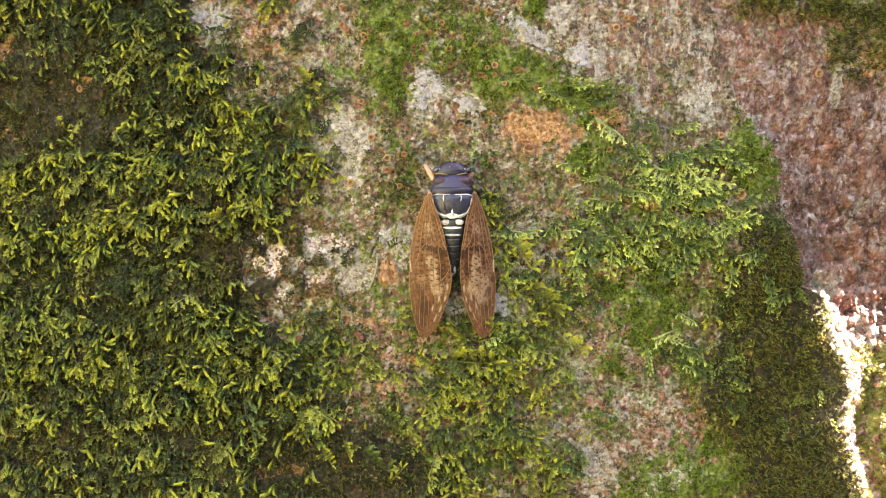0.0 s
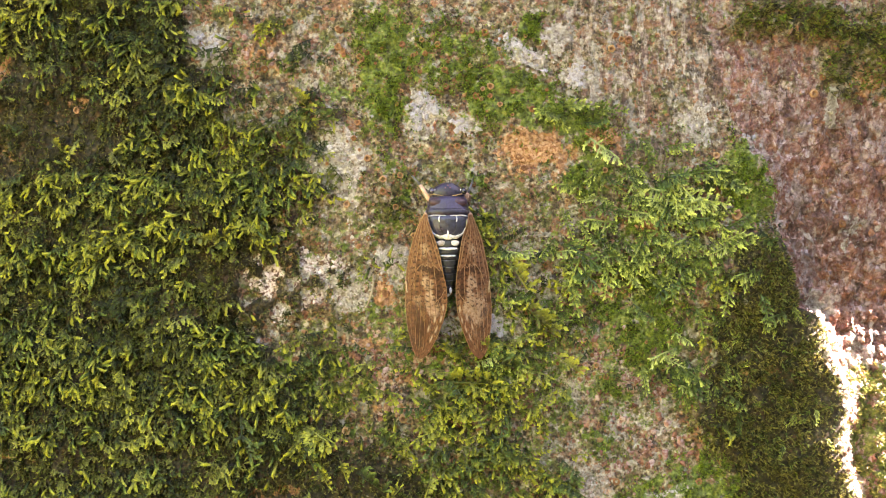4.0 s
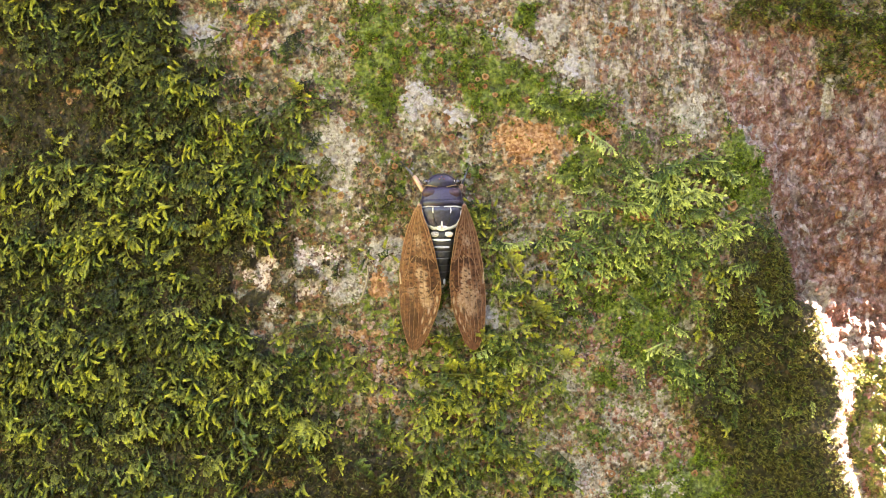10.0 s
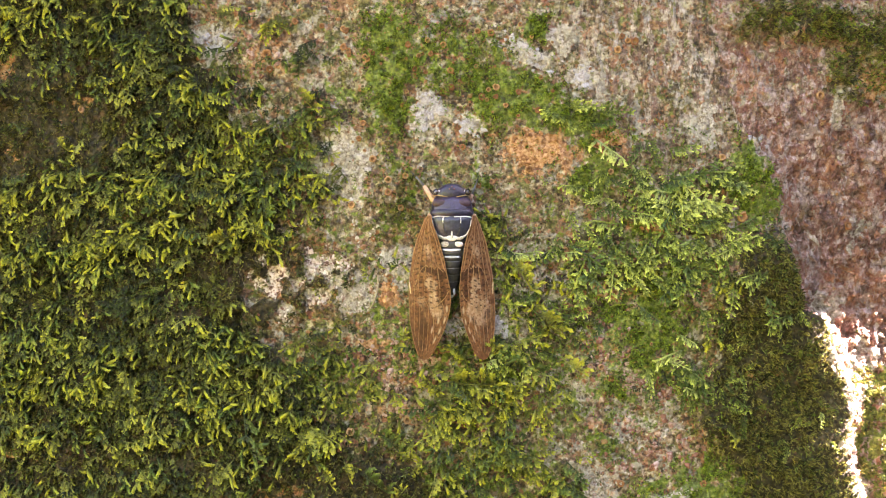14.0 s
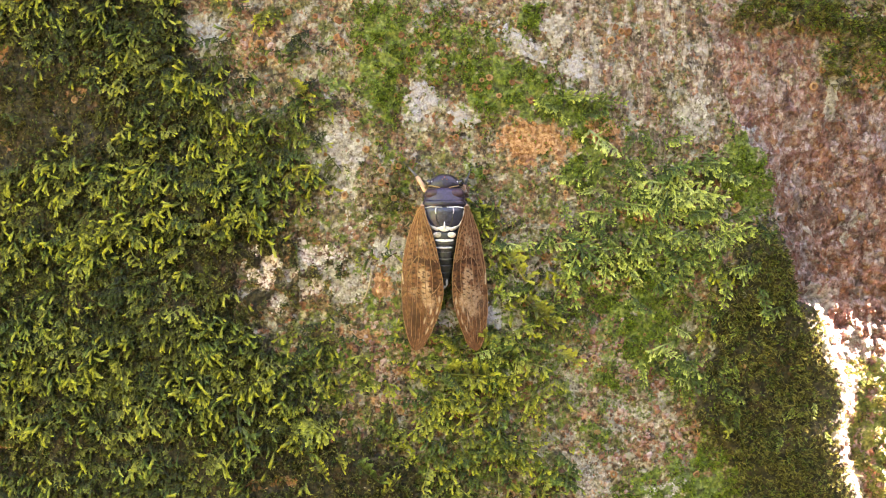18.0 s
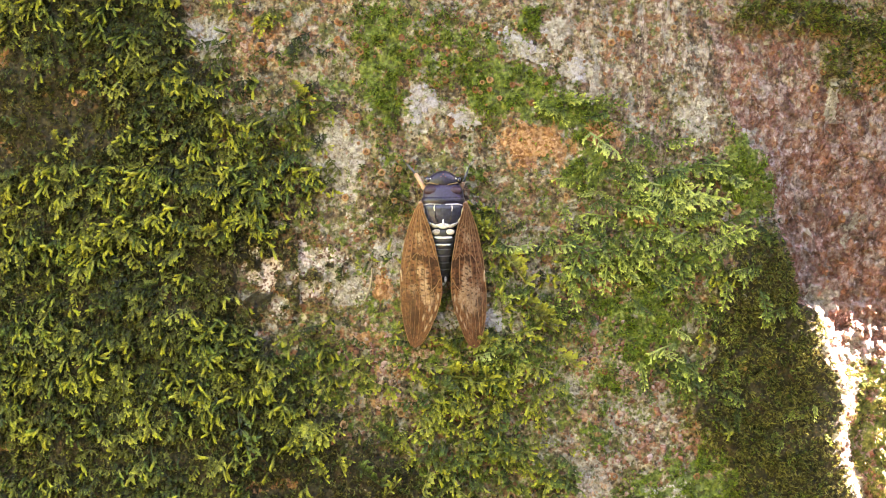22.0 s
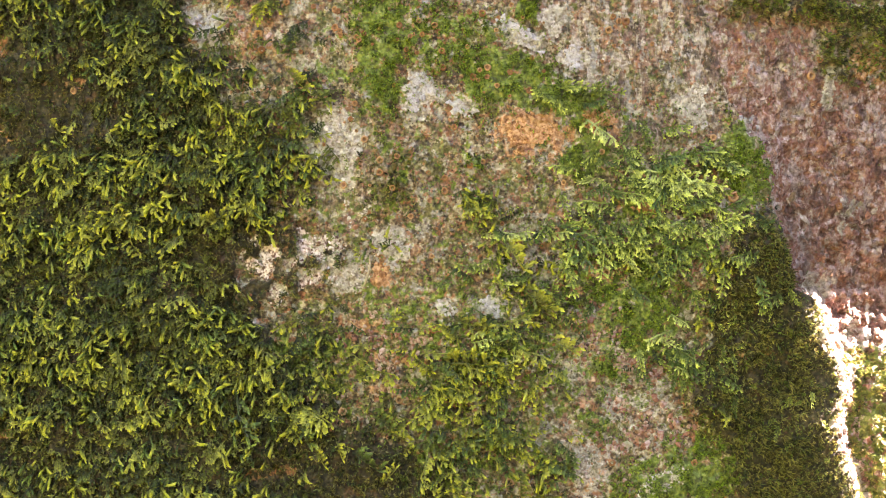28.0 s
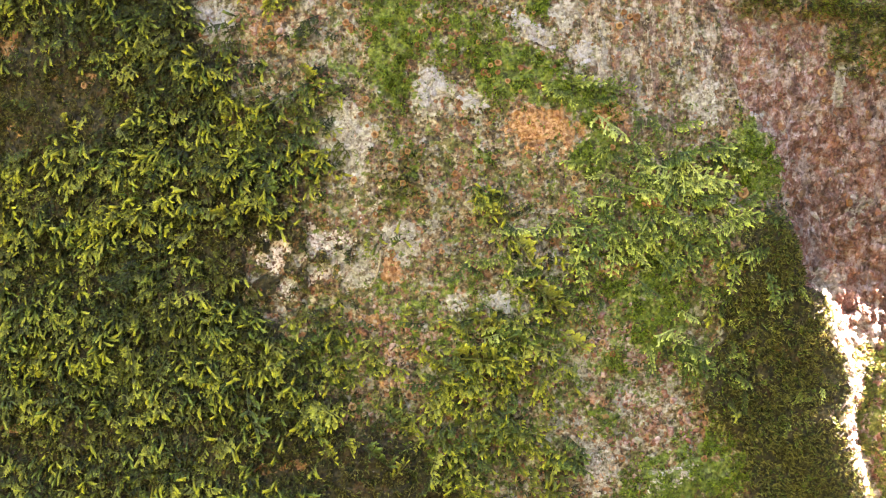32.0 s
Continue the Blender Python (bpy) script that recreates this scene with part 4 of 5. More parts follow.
    frond(1135, 210, 60, 35), frond(1130, 215, 60, -40), frond(350, 410, 60, -60), frond(300, 640, 60, -20), frond(245, 620, 70, -5)
    frond(820, 560, 70, 60), frond(860, 600, 80, 80), frond(1060, 530, 50, -30), frond(1180, 620, 90, 70), frond(1210, 640, 80, 50)
    frond(770, 800, 50, -10), frond(700, 760, 40, 60), frond(930, 830, 50, 10), frond(975, 815, 40, -10), frond(545, 735, 60, 20)
    frond(1395, 690, 36, -30), frond(1425, 684, 32, 10), frond(1440, 735, 28, 40), frond(1372, 745, 32, -20), frond(1385, 505, 38, 20), frond(1412, 700, 26, -60)
    rng = np.random.RandomState(41)
    u, v, m = scatter(500, lambda m, u, v: m["frond"] * 0.6 * (u < 1310), rng, (990, 1400, 200, 700))
    for i in range(min(200, len(u))):
        frond(u[i], v[i], rng.uniform(30, 58) * (1 - 0.35 * (u[i] > 1220)), rng.normal(35, 40), rng.normal(10, 5))
    return moss


def velvet_moss(dark):
    """Short dense moss: bright above the cicada, olive on the cushion at the edge."""
    rnd, rng = random.Random(8), np.random.RandomState(53 + dark)
    tufts = [tuft_template(rnd, 5, 0.2) if dark else tuft_template(rnd) for _ in range(6)]
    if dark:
        field = lambda m, u, v: (1 - 0.7 * m["lit_flank"]) * most(m["cushion"], m["shade_moss"] * 0.5, m["top_right"] * 0.6, m["dark_bed"] * 0.5 * (u < 900)) * (0.35 + 0.65 * ramp01(fbm(u, v, 30, 5, 3), 0.4, 0.55))
    else:
        field = lambda m, u, v: np.clip(m["velvet"] * (1 - m["cushion"]) * (1 - 0.6 * m["frond"]) + 0.30 * m["film"] * (1 - m["mauve"]), 0, 1) * (0.10 + 0.90 * ramp01(fbm(u, v, 22, 2, 4), 0.43, 0.55))
    u, v, m = scatter(130000 if dark else 120000, field, rng)
    p, n, right, down = frames_at(u, v, m, 0.0)
    size = (8.0, 15.0) if dark else (4.5, 9.0)
    way = aimed(rng, n, right, down, 10, 60, 5, 10)
    s = rng.uniform(*size, len(u)) * UNIT * (1 - 0.45 * m["swell"] * ramp01(u, 1390, 1440))
    tone = np.clip(0.5 + 1.0 * (fbm(u, v, 30, 3, 3) - 0.5) + rng.normal(0, 0.18, len(u)), 0.02, 0.98)
    pick = rng.randint(0, 6, len(u))
    V, F, A = joined([strewn(t, p[pick == k], way[pick == k], n[pick == k], s[pick == k], tone[pick == k]) for k, t in enumerate(tufts)])
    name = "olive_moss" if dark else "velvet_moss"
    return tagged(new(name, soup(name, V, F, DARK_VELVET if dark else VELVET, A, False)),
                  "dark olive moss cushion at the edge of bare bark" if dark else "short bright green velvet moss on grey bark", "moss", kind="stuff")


# ---- bark grains and lichens ----
def lump_template(rnd, sides=6, flat=0.5, ragged=0.25):
    """A little dome with an uneven rim, open below."""
    rim = [(math.cos(2 * math.pi * i / sides) * rnd.uniform(1 - ragged, 1.1), math.sin(2 * math.pi * i / sides) * rnd.uniform(1 - ragged, 1.1), -0.15) for i in range(sides)]
    mid = [(x * 0.62, y * 0.62, flat * rnd.uniform(0.7, 1.0)) for x, y, _ in rim]
    vs = rim + mid + [(rnd.uniform(-0.15, 0.15), rnd.uniform(-0.15, 0.15), flat * 1.15)]
    fs = []
    for i in range(sides):
        j = (i + 1) % sides
        fs += [(i, j, sides + j), (i, sides + j, sides + i), (sides + i, sides + j, 2 * sides)]
    return np.array(vs), np.array(fs), np.zeros(len(vs))


def grains(trunk):
    """Loose grains and scales, of the bark's own stuff."""
    rnd, rng = random.Random(13), np.random.RandomState(61)
    lumps = [lump_template(rnd, rnd.choice((5, 6, 7)), rnd.uniform(0.25, 0.5), 0.55) for _ in range(8)]
    plates = [lump_template(rnd, rnd.choice((7, 8, 9)), rnd.uniform(0.08, 0.2), 0.6) for _ in range(8)]
    names = ("film", "pale", "rust", "mauve", "dark_bed", "drip")
    u, v, m = scatter(34000, lambda m, u, v: np.clip(1 - most(m["dark_bed"], m["velvet"] * 0.8, m["frond"] * 0.6), 0.0, 1) * (0.1 + 0.9 * ramp01(fbm(u, v, 50, 14, 3), 0.42, 0.6)), rng)
    p, n, right, down = frames_at(u, v, m, 0.0)
    bare = m["mauve"] < 0.4
    for name, label, kinds, where in (("bark_grain", "coarse reddish and grey bark grains", lumps, bare),
                                      ("bark_flake", "thin mauve-brown bark flakes", plates, ~bare & (rng.rand(len(u)) < 0.35))):
        s = np.exp(rng.normal(math.log(2.0), 0.5, len(u))) * UNIT
        if kinds is plates:
            size = s[:, None] * np.stack([rng.uniform(2.4, 6.0, len(u)), rng.uniform(1.2, 3.0, len(u)), np.full(len(u), 2.0)], -1)
            way = aimed(rng, n, right, down, 0, 45, 4, 22)
        else:
            size = np.stack([s * rng.uniform(0.8, 2.2, len(u)), s, s * rng.uniform(0.4, 0.8, len(u))], -1)
            way = aimed(rng, n, right, down, 0, 70, 4, 20)
        pick, tone = rng.randint(0, 8, len(u)), rng.rand(len(u))
        batches, extra = [], {k: [] for k in names}
        for k, t in enumerate(kinds):
            w = (pick == k) & where
            batches.append(strewn(t, p[w], way[w], n[w], size[w], tone[w]))
            for key in names:
                extra[key].append(np.repeat(m[key][w], len(t[0])))
        V, F, A = joined(batches)
        A.update({k: np.concatenate(x) for k, x in extra.items()})
        tagged(child(name, soup(name, V, F, BARK, A, False), trunk, label), kind="stuff")


def crust(trunk, name, label, mat, u, v, ru, rv, count, turn=0.0, size=2.6, seed=0, flat=0.10, gaps=0.45, lumpy=14):
    """A patch of crusty lichen: flakes crowded in its middle and scattered at its rim."""
    rnd, rng = random.Random(seed), np.random.RandomState(seed + 100)
    flakes = [lump_template(rnd, rnd.choice((5, 6, 7)), rnd.uniform(flat * 0.6, flat * 1.4), 0.7) for _ in range(5)]
    r, a = np.sqrt(rng.rand(count)) * (1 + 0.25 * rng.randn(count)), rng.uniform(0, 2 * math.pi, count)
    x, y = ru * r * np.cos(a), rv * r * np.sin(a)
    t = radians(turn)
    uu, vv = u + x * math.cos(t) - y * math.sin(t), v + x * math.sin(t) + y * math.cos(t)
    keep = fbm(uu, vv, lumpy, seed, 3) > gaps
    if mat in (PALE_CRUST, PINK_CRUST):
        keep &= masks(uu, vv)["pale"] > 0.22
    uu, vv = uu[keep], vv[keep]
    p, n, right, down = frames_at(uu, vv, None, 0.00015)
    way = aimed(rng, n, right, down, 0, 80, 0, 14)
    s = np.exp(rng.normal(math.log(size), 0.4, len(uu))) * UNIT
    pick = rng.randint(0, 5, len(uu))
    V, F, A = joined([strewn(k, p[pick == i], way[pick == i], n[pick == i], s[pick == i], np.zeros((pick == i).sum())) for i, k in enumerate(flakes)])
    return child(name, soup(name, V, F, mat, {}, False), trunk, label)


def disc_mesh(rnd, name, mat, sides=14):
    """A little cup with a raised rim, as wide as two units."""
    ring = lambda r, z: [(r * math.cos(2 * math.pi * i / sides) * rnd.uniform(0.75, 1.15), r * math.sin(2 * math.pi * i / sides) * rnd.uniform(0.75, 1.15), z * rnd.uniform(0.6, 1.3)) for i in range(sides)]
    vs = ring(1.05, -0.25) + ring(0.95, 0.34) + ring(0.72, 0.46) + ring(0.42, -0.1) + [(0, 0, -0.2)]
    fs = []
    for k in range(3):
        for i in range(sides):
            j = (i + 1) % sides
            fs += [(k * sides + i, k * sides + j, (k + 1) * sides + j), (k * sides + i, (k + 1) * sides + j, (k + 1) * sides + i)]
    fs += [(3 * sides + i, 3 * sides + (i + 1) % sides, 4 * sides) for i in range(sides)]
    return soup(name, np.array(vs), np.array(fs), mat, {"tip": [0.7] * sides + [1.0] * (2 * sides) + [0.1] * sides + [0.0]}, True)


def lichens(trunk):
    pale = "pale grey crusty lichen"
    for i, (u, v, ru, rv, count, turn) in enumerate((
            (605, 250, 40, 60, 420, 0), (530, 440, 70, 34, 380, 12), (505, 515, 24, 22, 120, 0), (630, 480, 34, 34, 170, 0),
            (700, 432, 38, 26, 180, 0), (985, 45, 16, 30, 90, 0), (1248, 168, 18, 28, 110, 0),
            (1190, 845, 50, 16, 160, -25), (1475, 152, 10, 26, 60, 0), (1055, 835, 30, 50, 150, 0), (645, 372, 26, 22, 80, 0))):
        crust(trunk, "lichen_crust", pale, PALE_CRUST, u, v, ru, rv, int(count * 1.3), turn, 2.9, 20 + i)
    for i, (u, v, ru, rv, count, turn) in enumerate((
            (758, 160, 24, 30, 230, 0), (832, 190, 22, 11, 120, 25), (925, 55, 40, 13, 150, 38), (1030, 98, 18, 22, 80, 20),
            (880, 535, 12, 20, 60, -30), (375, 35, 24, 24, 80, 0), (1335, 212, 24, 9, 14, 25), (815, 548, 30, 8, 70, 5))):
        crust(trunk, "lichen_crust", "lilac-grey smooth lichen", LILAC_CRUST, u, v, ru, rv, int(count * 1.3), turn, 4.6, 40 + i, 0.03, 0.5, 12)
    for i, (u, v, ru, rv, count, turn) in enumerate((
            (945, 238, 52, 28, 420, 0), (1070, 208, 24, 12, 110, 0), (686, 478, 13, 13, 60, 0), (1160, 360, 24, 8, 60, 0), (222, 345, 16, 9, 40, 0), (1540, 110, 26, 22, 100, 0))):
        crust(trunk, "lichen_crust", "rust-orange crusty lichen", RUST_CRUST, u, v, ru, rv, int(count * 1.4), turn, 4.2, 60 + i, 0.07, 0.4, 20)
    for i, (u, v, ru, rv, count, turn) in enumerate(((655, 568, 28, 20, 150, 0), (705, 640, 40, 14, 130, 0), (715, 690, 44, 14, 140, 0), (1060, 600, 30, 18, 110, 0),
                                                     (760, 600, 24, 10, 60, 0), (1120, 640, 40, 24, 130, 20), (460, 60, 30, 24, 110, 0), (610, 700, 24, 12, 60, 0), (1140, 720, 50, 30, 160, 0))):
        crust(trunk, "lichen_crust", "rosy brown crusty lichen", ROSE_CRUST, u, v, ru, rv, int(count * 0.8), turn, 3.4, 110 + i, 0.14, 0.50)
    for i, (u, v, ru, rv, count, turn) in enumerate(((500, 440, 52, 44, 700, 15), (540, 420, 40, 22, 300, 0), (575, 430, 44, 34, 420, 0), (480, 450, 40, 30, 340, 0), (560, 490, 40, 24, 220, 0), (510, 520, 26, 22, 150, 0), (480, 490, 26, 22, 220, 0), (690, 425, 30, 22, 100, 0))):
        crust(trunk, "lichen_crust", "pinkish white lumpy lichen", PINK_CRUST, u, v, ru, rv, int(count * 1.1), turn, 3.6, 80 + i, 0.14, 0.50, 16)
    # pale lumps added along the ridge to whiten its sunlit strip
    for i, (u, v, ru, rv, count, turn) in enumerate(((1464, 605, 20, 46, 420, -14), (1494, 640, 20, 60, 460, -4), (1496, 740, 28, 60, 420, 4), (1518, 820, 30, 60, 360, -10), (1530, 560, 44, 20, 300, -20))):
        crust(trunk, "lichen_crust", "whitish lumpy lichen on the ridge", PINK_CRUST, u, v, ru, rv, count, turn, 4.0, 140 + i, 0.5, 0.5, 16)
    for i, (u, v, ru, rv, count, turn) in enumerate(((1130, 680, 70, 50, 300, 0), (1080, 800, 40, 60, 240, 0), (1060, 570, 60, 50, 240, 0), (690, 610, 70, 40, 200, 0), (1180, 760, 60, 40, 200, 0), (450, 70, 60, 50, 160, 0))):
        crust(trunk, "lichen_crust", "curled brown flakes of bark", FLAKES, u, v, ru, rv, count // 2, turn, 5.0, 160 + i, 0.2, 0.52, 22)
    rnd, rng = random.Random(77), np.random.RandomState(78)
    cups = [disc_mesh(rnd, "lichen_disc", ORANGE_DISC) for _ in range(6)]

    def disc(u, v, r):
        p, n = bark(np.array([float(u)]), np.array([float(v)]), 0.0003)
        set_piece("lichen_disc", cups[rnd.randrange(6)], trunk, p[0], (rng.normal(0, 0.5), 0.05, -1), n[0], r * 0.82 * UNIT)

    for u, v, r in ((658, 244, 8), (686, 281, 8), (686, 303, 8), (850, 134, 8), (875, 117, 8), (892, 149, 6), (634, 208, 6), (567, 8, 6),
                    (610, 16, 7), (606, 46, 8), (615, 52, 6), (525, 70, 8), (548, 158, 9), (716, 274, 7), (866, 20, 8), (720, 42, 7)):
        disc(u, v, r)
    for u, v, r in ((754, 34, 6), (782, 42, 7), (817, 222, 7), (1120, 35, 9), (1090, 50, 8), (1450, 130, 10), (1465, 102, 7), (1310, 345, 12),
                    (1512, 360, 9), (1405, 365, 8), (1275, 240, 8), (470, 58, 10), (475, 85, 8), (150, 160, 8), (622, 325, 8), (800, 312, 7)):
        disc(u, v, r)
    for u, v, r in ((940, 515, 8), (1060, 610, 7), (1030, 480, 6), (1085, 480, 9), (780, 580, 9), (845, 290, 7), (868, 283, 6), (1010, 320, 6),
                    (708, 330, 7), (740, 380, 7), (800, 335, 8), (720, 705, 9), (620, 725, 9), (915, 850, 9), (1095, 815, 8), (1240, 815, 8)):
        disc(u, v, r)
    u, v, m = scatter(420, lambda m, u, v: np.clip(1 - m["dark_bed"] - 0.3 * m["frond"], 0, 1) * 0.5, rng, (300, 1568, 0, 882))
    for i in range(min(60, len(u))):
        disc(u[i], v[i], rng.uniform(2.5, 4.5))
    u, v, m = scatter(900, lambda m, u, v: most(blob(u, v, 800, 70, 170, 90), blob(u, v, 620, 70, 120, 90), blob(u, v, 980, 330, 90, 90), blob(u, v, 800, 380, 130, 110) * 0.6,
                                                   blob(u, v, 1070, 600, 90, 60), blob(u, v, 1120, 60, 140, 60) * 0.6, blob(u, v, 900, 150, 110, 60)) * 0.22, rng, (480, 1300, 0, 720))
    for i in range(min(110, len(u))):
        disc(u[i], v[i], rng.uniform(3.5, 7.0))


# ---- unseen crown, added to shade the bole ----
def crown(tree):
    """Unseen limbs and leaves above and beside the bole, added to shade it."""
    rnd, rng = random.Random(91), np.random.RandomState(92)

    def limb(a, b, r0, r1):
        bm = bmesh.new()
        a, b = Vector(a), Vector(b)
        rings, n = [], 10
        for k in range(7):
            s = k / 6
            p = a.lerp(b, s) + Vector((0, 0, 0.12 * math.sin(3 * s) * (b - a).length * 0.3))
            w = (b - a).normalized()
            e = w.orthogonal().normalized()
            f = w.cross(e)
            r = r0 + (r1 - r0) * s
            rings.append([bm.verts.new(p + (e * math.cos(2 * math.pi * i / n) + f * math.sin(2 * math.pi * i / n)) * r * rnd.uniform(0.92, 1.08)) for i in range(n)])
        for q, t in zip(rings, rings[1:]):
            for i in range(n):
                bm.faces.new((q[i], q[(i + 1) % n], t[(i + 1) % n], t[i]))
        ob = part("limb", bm, BARK, tree)
        ob.data.attributes.new("tone", "FLOAT", "POINT").data.foreach_set("value", np.full(len(ob.data.vertices), 0.5, np.float32))
        return ob

    limb((0.2, BOLE, 3.9), (2.6, 0.1, 5.6), 0.16, 0.05)
    limb((-0.2, BOLE, 4.0), (-2.4, 1.6, 5.8), 0.16, 0.05)
    limb((0.0, BOLE + 0.2, 4.2), (0.5, 3.0, 6.2), 0.16, 0.05)
    limb((0.0, BOLE, 4.3), (-0.4, -1.8, 6.2), 0.14, 0.05)
    leaf = (np.array([(0, 0, 0), (0.45, 0.3, 0.05), (1, 0, -0.08), (0.45, -0.3, 0.05)], float), np.array([(0, 1, 2), (0, 2, 3)]), np.zeros(4))
    n = 5200
    a, r = rng.uniform(0, 2 * math.pi, n), 3.2 * np.sqrt(rng.rand(n))
    p = np.stack([r * np.cos(a), BOLE + r * np.sin(a), 5.9 + 1.3 * rng.randn(n) * 0.5 - 0.12 * r], -1)
    way = rng.normal(0, 1, (n, 3))
    way[:, 2] -= 0.4
    V, F, A = joined([strewn(leaf, p, way, rng.normal(0, 0.6, (n, 3)) + np.array([0, 0, 1.0]), rng.uniform(0.09, 0.15, n), np.zeros(n))])
    tagged(child("crown", soup("crown", V, F, LEAF, {}, False), tree, "loose crown of green leaves"), kind="stuff")
    # an unseen low twig beside the bole, added to shade the upper bark
    limb((0.52, BOLE + 0.1, TALL + 0.52), (1.0, 0.12, TALL + 0.62), 0.018, 0.004)
    side = np.array(sun_way)
    e = np.cross(side, (0, 0, 1.0))
    e /= np.linalg.norm(e)
    f = np.cross(e, side)
    n = 1300
    base, _ = bark(np.array([1500.0]), np.array([250.0]))
    c = base[0] + side * 0.62
    p = c + e * rng.uniform(-0.18, 0.14, n)[:, None] + f * rng.uniform(-0.027, 0.17, n)[:, None] + side * rng.uniform(-0.15, 0.2, n)[:, None]
    way = rng.normal(0, 1, (n, 3))
    V, F, A = joined([strewn(leaf, p, way, side + rng.normal(0, 0.5, (n, 3)), rng.uniform(0.03, 0.055, n), np.zeros(n))])
    tagged(child("twig_leaves", soup("twig_leaves", V, F, LEAF, {}, False), tree, "small green leaves on a low twig"), kind="stuff")


# ---- cicada ----
# blue and violet in these two shells paint in the sheen of reflected sky
SHELL = flecked("dark_shell", [(0.3, (0.013, 0.015, 0.027)), (0.7, (0.044, 0.047, 0.076))], 900, 0.36, 0.45)
COLLAR = flecked("purple_sheen_shell", [(0.3, (0.010, 0.007, 0.018)), (0.7, (0.031, 0.021, 0.052))], 900, 0.36, 0.45)
LOBE = flecked("brown_shell", [(0.3, (0.024, 0.011, 0.018)), (0.7, (0.068, 0.034, 0.045))], 900, 0.5, 0.35)
CREAM = flecked("cream_wax", [(0.30, (0.26, 0.22, 0.18)), (0.44, (0.46, 0.40, 0.34)), (0.64, (0.64, 0.575, 0.505))], 2200, 0.9, 0.2)
WAX = flecked("white_wax", [(0.30, (0.34, 0.34, 0.36)), (0.42, (0.56, 0.56, 0.58)), (0.62, (0.76, 0.76, 0.77))], 2200, 0.9, 0.2)
BLACK = flecked("black_shell", [(0.3, (0.006, 0.006, 0.007)), (0.7, (0.035, 0.034, 0.034))], 1500, 0.42, 0.5)
HORN = flecked("tan_leg", [(0.3, (0.24, 0.12, 0.07)), (0.7, (0.50, 0.30, 0.20))], 900, 0.45, 0.5)
SLATE = flecked("slate_leg", [(0.3, (0.03, 0.03, 0.035)), (0.7, (0.10, 0.10, 0.11))], 900, 0.45, 0.5)
OLIVE = flecked("olive_rim", [(0.3, (0.12, 0.07, 0.02)), (0.7, (0.26, 0.17, 0.07))], 900, 0.45, 0.5)
EYE_MAT = flecked("eye", [(0.3, (0.02, 0.015, 0.02)), (0.7, (0.05, 0.04, 0.05))], 900, 0.2, 0.8)
RUBY = flecked("ocellus", [(0.3, (0.12, 0.035, 0.04)), (0.7, (0.24, 0.10, 0.10))], 900, 0.2, 0.8)
CU = 0.000187            # chart unit at the height of the insect's back


def wing_material():
    """Tawny membrane, with rows of dark dashes, brown clouds and pale windows."""
    n = Nodes("brown_wing")
    s, t = n.attr("along"), n.attr("across")
    cell = n.add("ShaderNodeCombineXYZ")
    n.link(n.math("MULTIPLY", s, 14.0), cell.inputs[0])
    n.link(n.math("MULTIPLY", t, 4.4), cell.inputs[1])
    cloud = n.noise(1.0, 4, 0.62, cell.outputs[0])
    fleck = n.noise(3.2, 3, 0.6, cell.outputs[0])
    col = n.ramp(cloud, [(0.36, (0.07, 0.028, 0.013)), (0.50, (0.145, 0.064, 0.030)), (0.64, (0.24, 0.125, 0.066))])
    wob = n.math("MULTIPLY", n.math("ADD", n.math("SUBTRACT", fleck, 0.5), n.math("SUBTRACT", cloud, 0.5)), 1.3)
    pale = n.math("ADD", n.attr("pale"), n.math("MULTIPLY", wob, 0.9))
    col = n.mix(n.ramp(pale, [(0.34, 0.0), (0.6, 0.8)]), col, n.ramp(fleck, [(0.4, (0.26, 0.155, 0.09)), (0.6, (0.43, 0.30, 0.20))]))
    dark = n.math("ADD", n.attr("dark"), n.math("MULTIPLY", wob, 1.5))
    col = n.mix(n.ramp(dark, [(0.30, 0.0), (0.72, 0.85)]), col, n.ramp(fleck, [(0.4, (0.010, 0.004, 0.003)), (0.62, (0.045, 0.018, 0.010))]))
    dash = n.math("ADD", n.attr("dash"), n.math("MULTIPLY", wob, 0.45))
    col = n.mix(n.ramp(dash, [(0.30, 0.0), (0.70, 0.75)]), col, (0.016, 0.007, 0.004))
    col = n.mix(n.ramp(n.math("ADD", n.attr("spot"), n.math("MULTIPLY", wob, 0.5)), [(0.3, 0.0), (0.9, 0.6)]), col, (0.44, 0.33, 0.24))
    n.bump(fleck, 0.25, 0.0003)
    return n.done(col, 0.6, 0.12)


WING = wing_material()
VEIN = flecked("wing_vein", [(0.3, (0.17, 0.08, 0.03)), (0.7, (0.29, 0.15, 0.068))], 900, 0.4, 0.4)
PALE_VEIN = flecked("pale_margin", [(0.3, (0.30, 0.20, 0.11)), (0.7, (0.46, 0.34, 0.22))], 900, 0.4, 0.5)


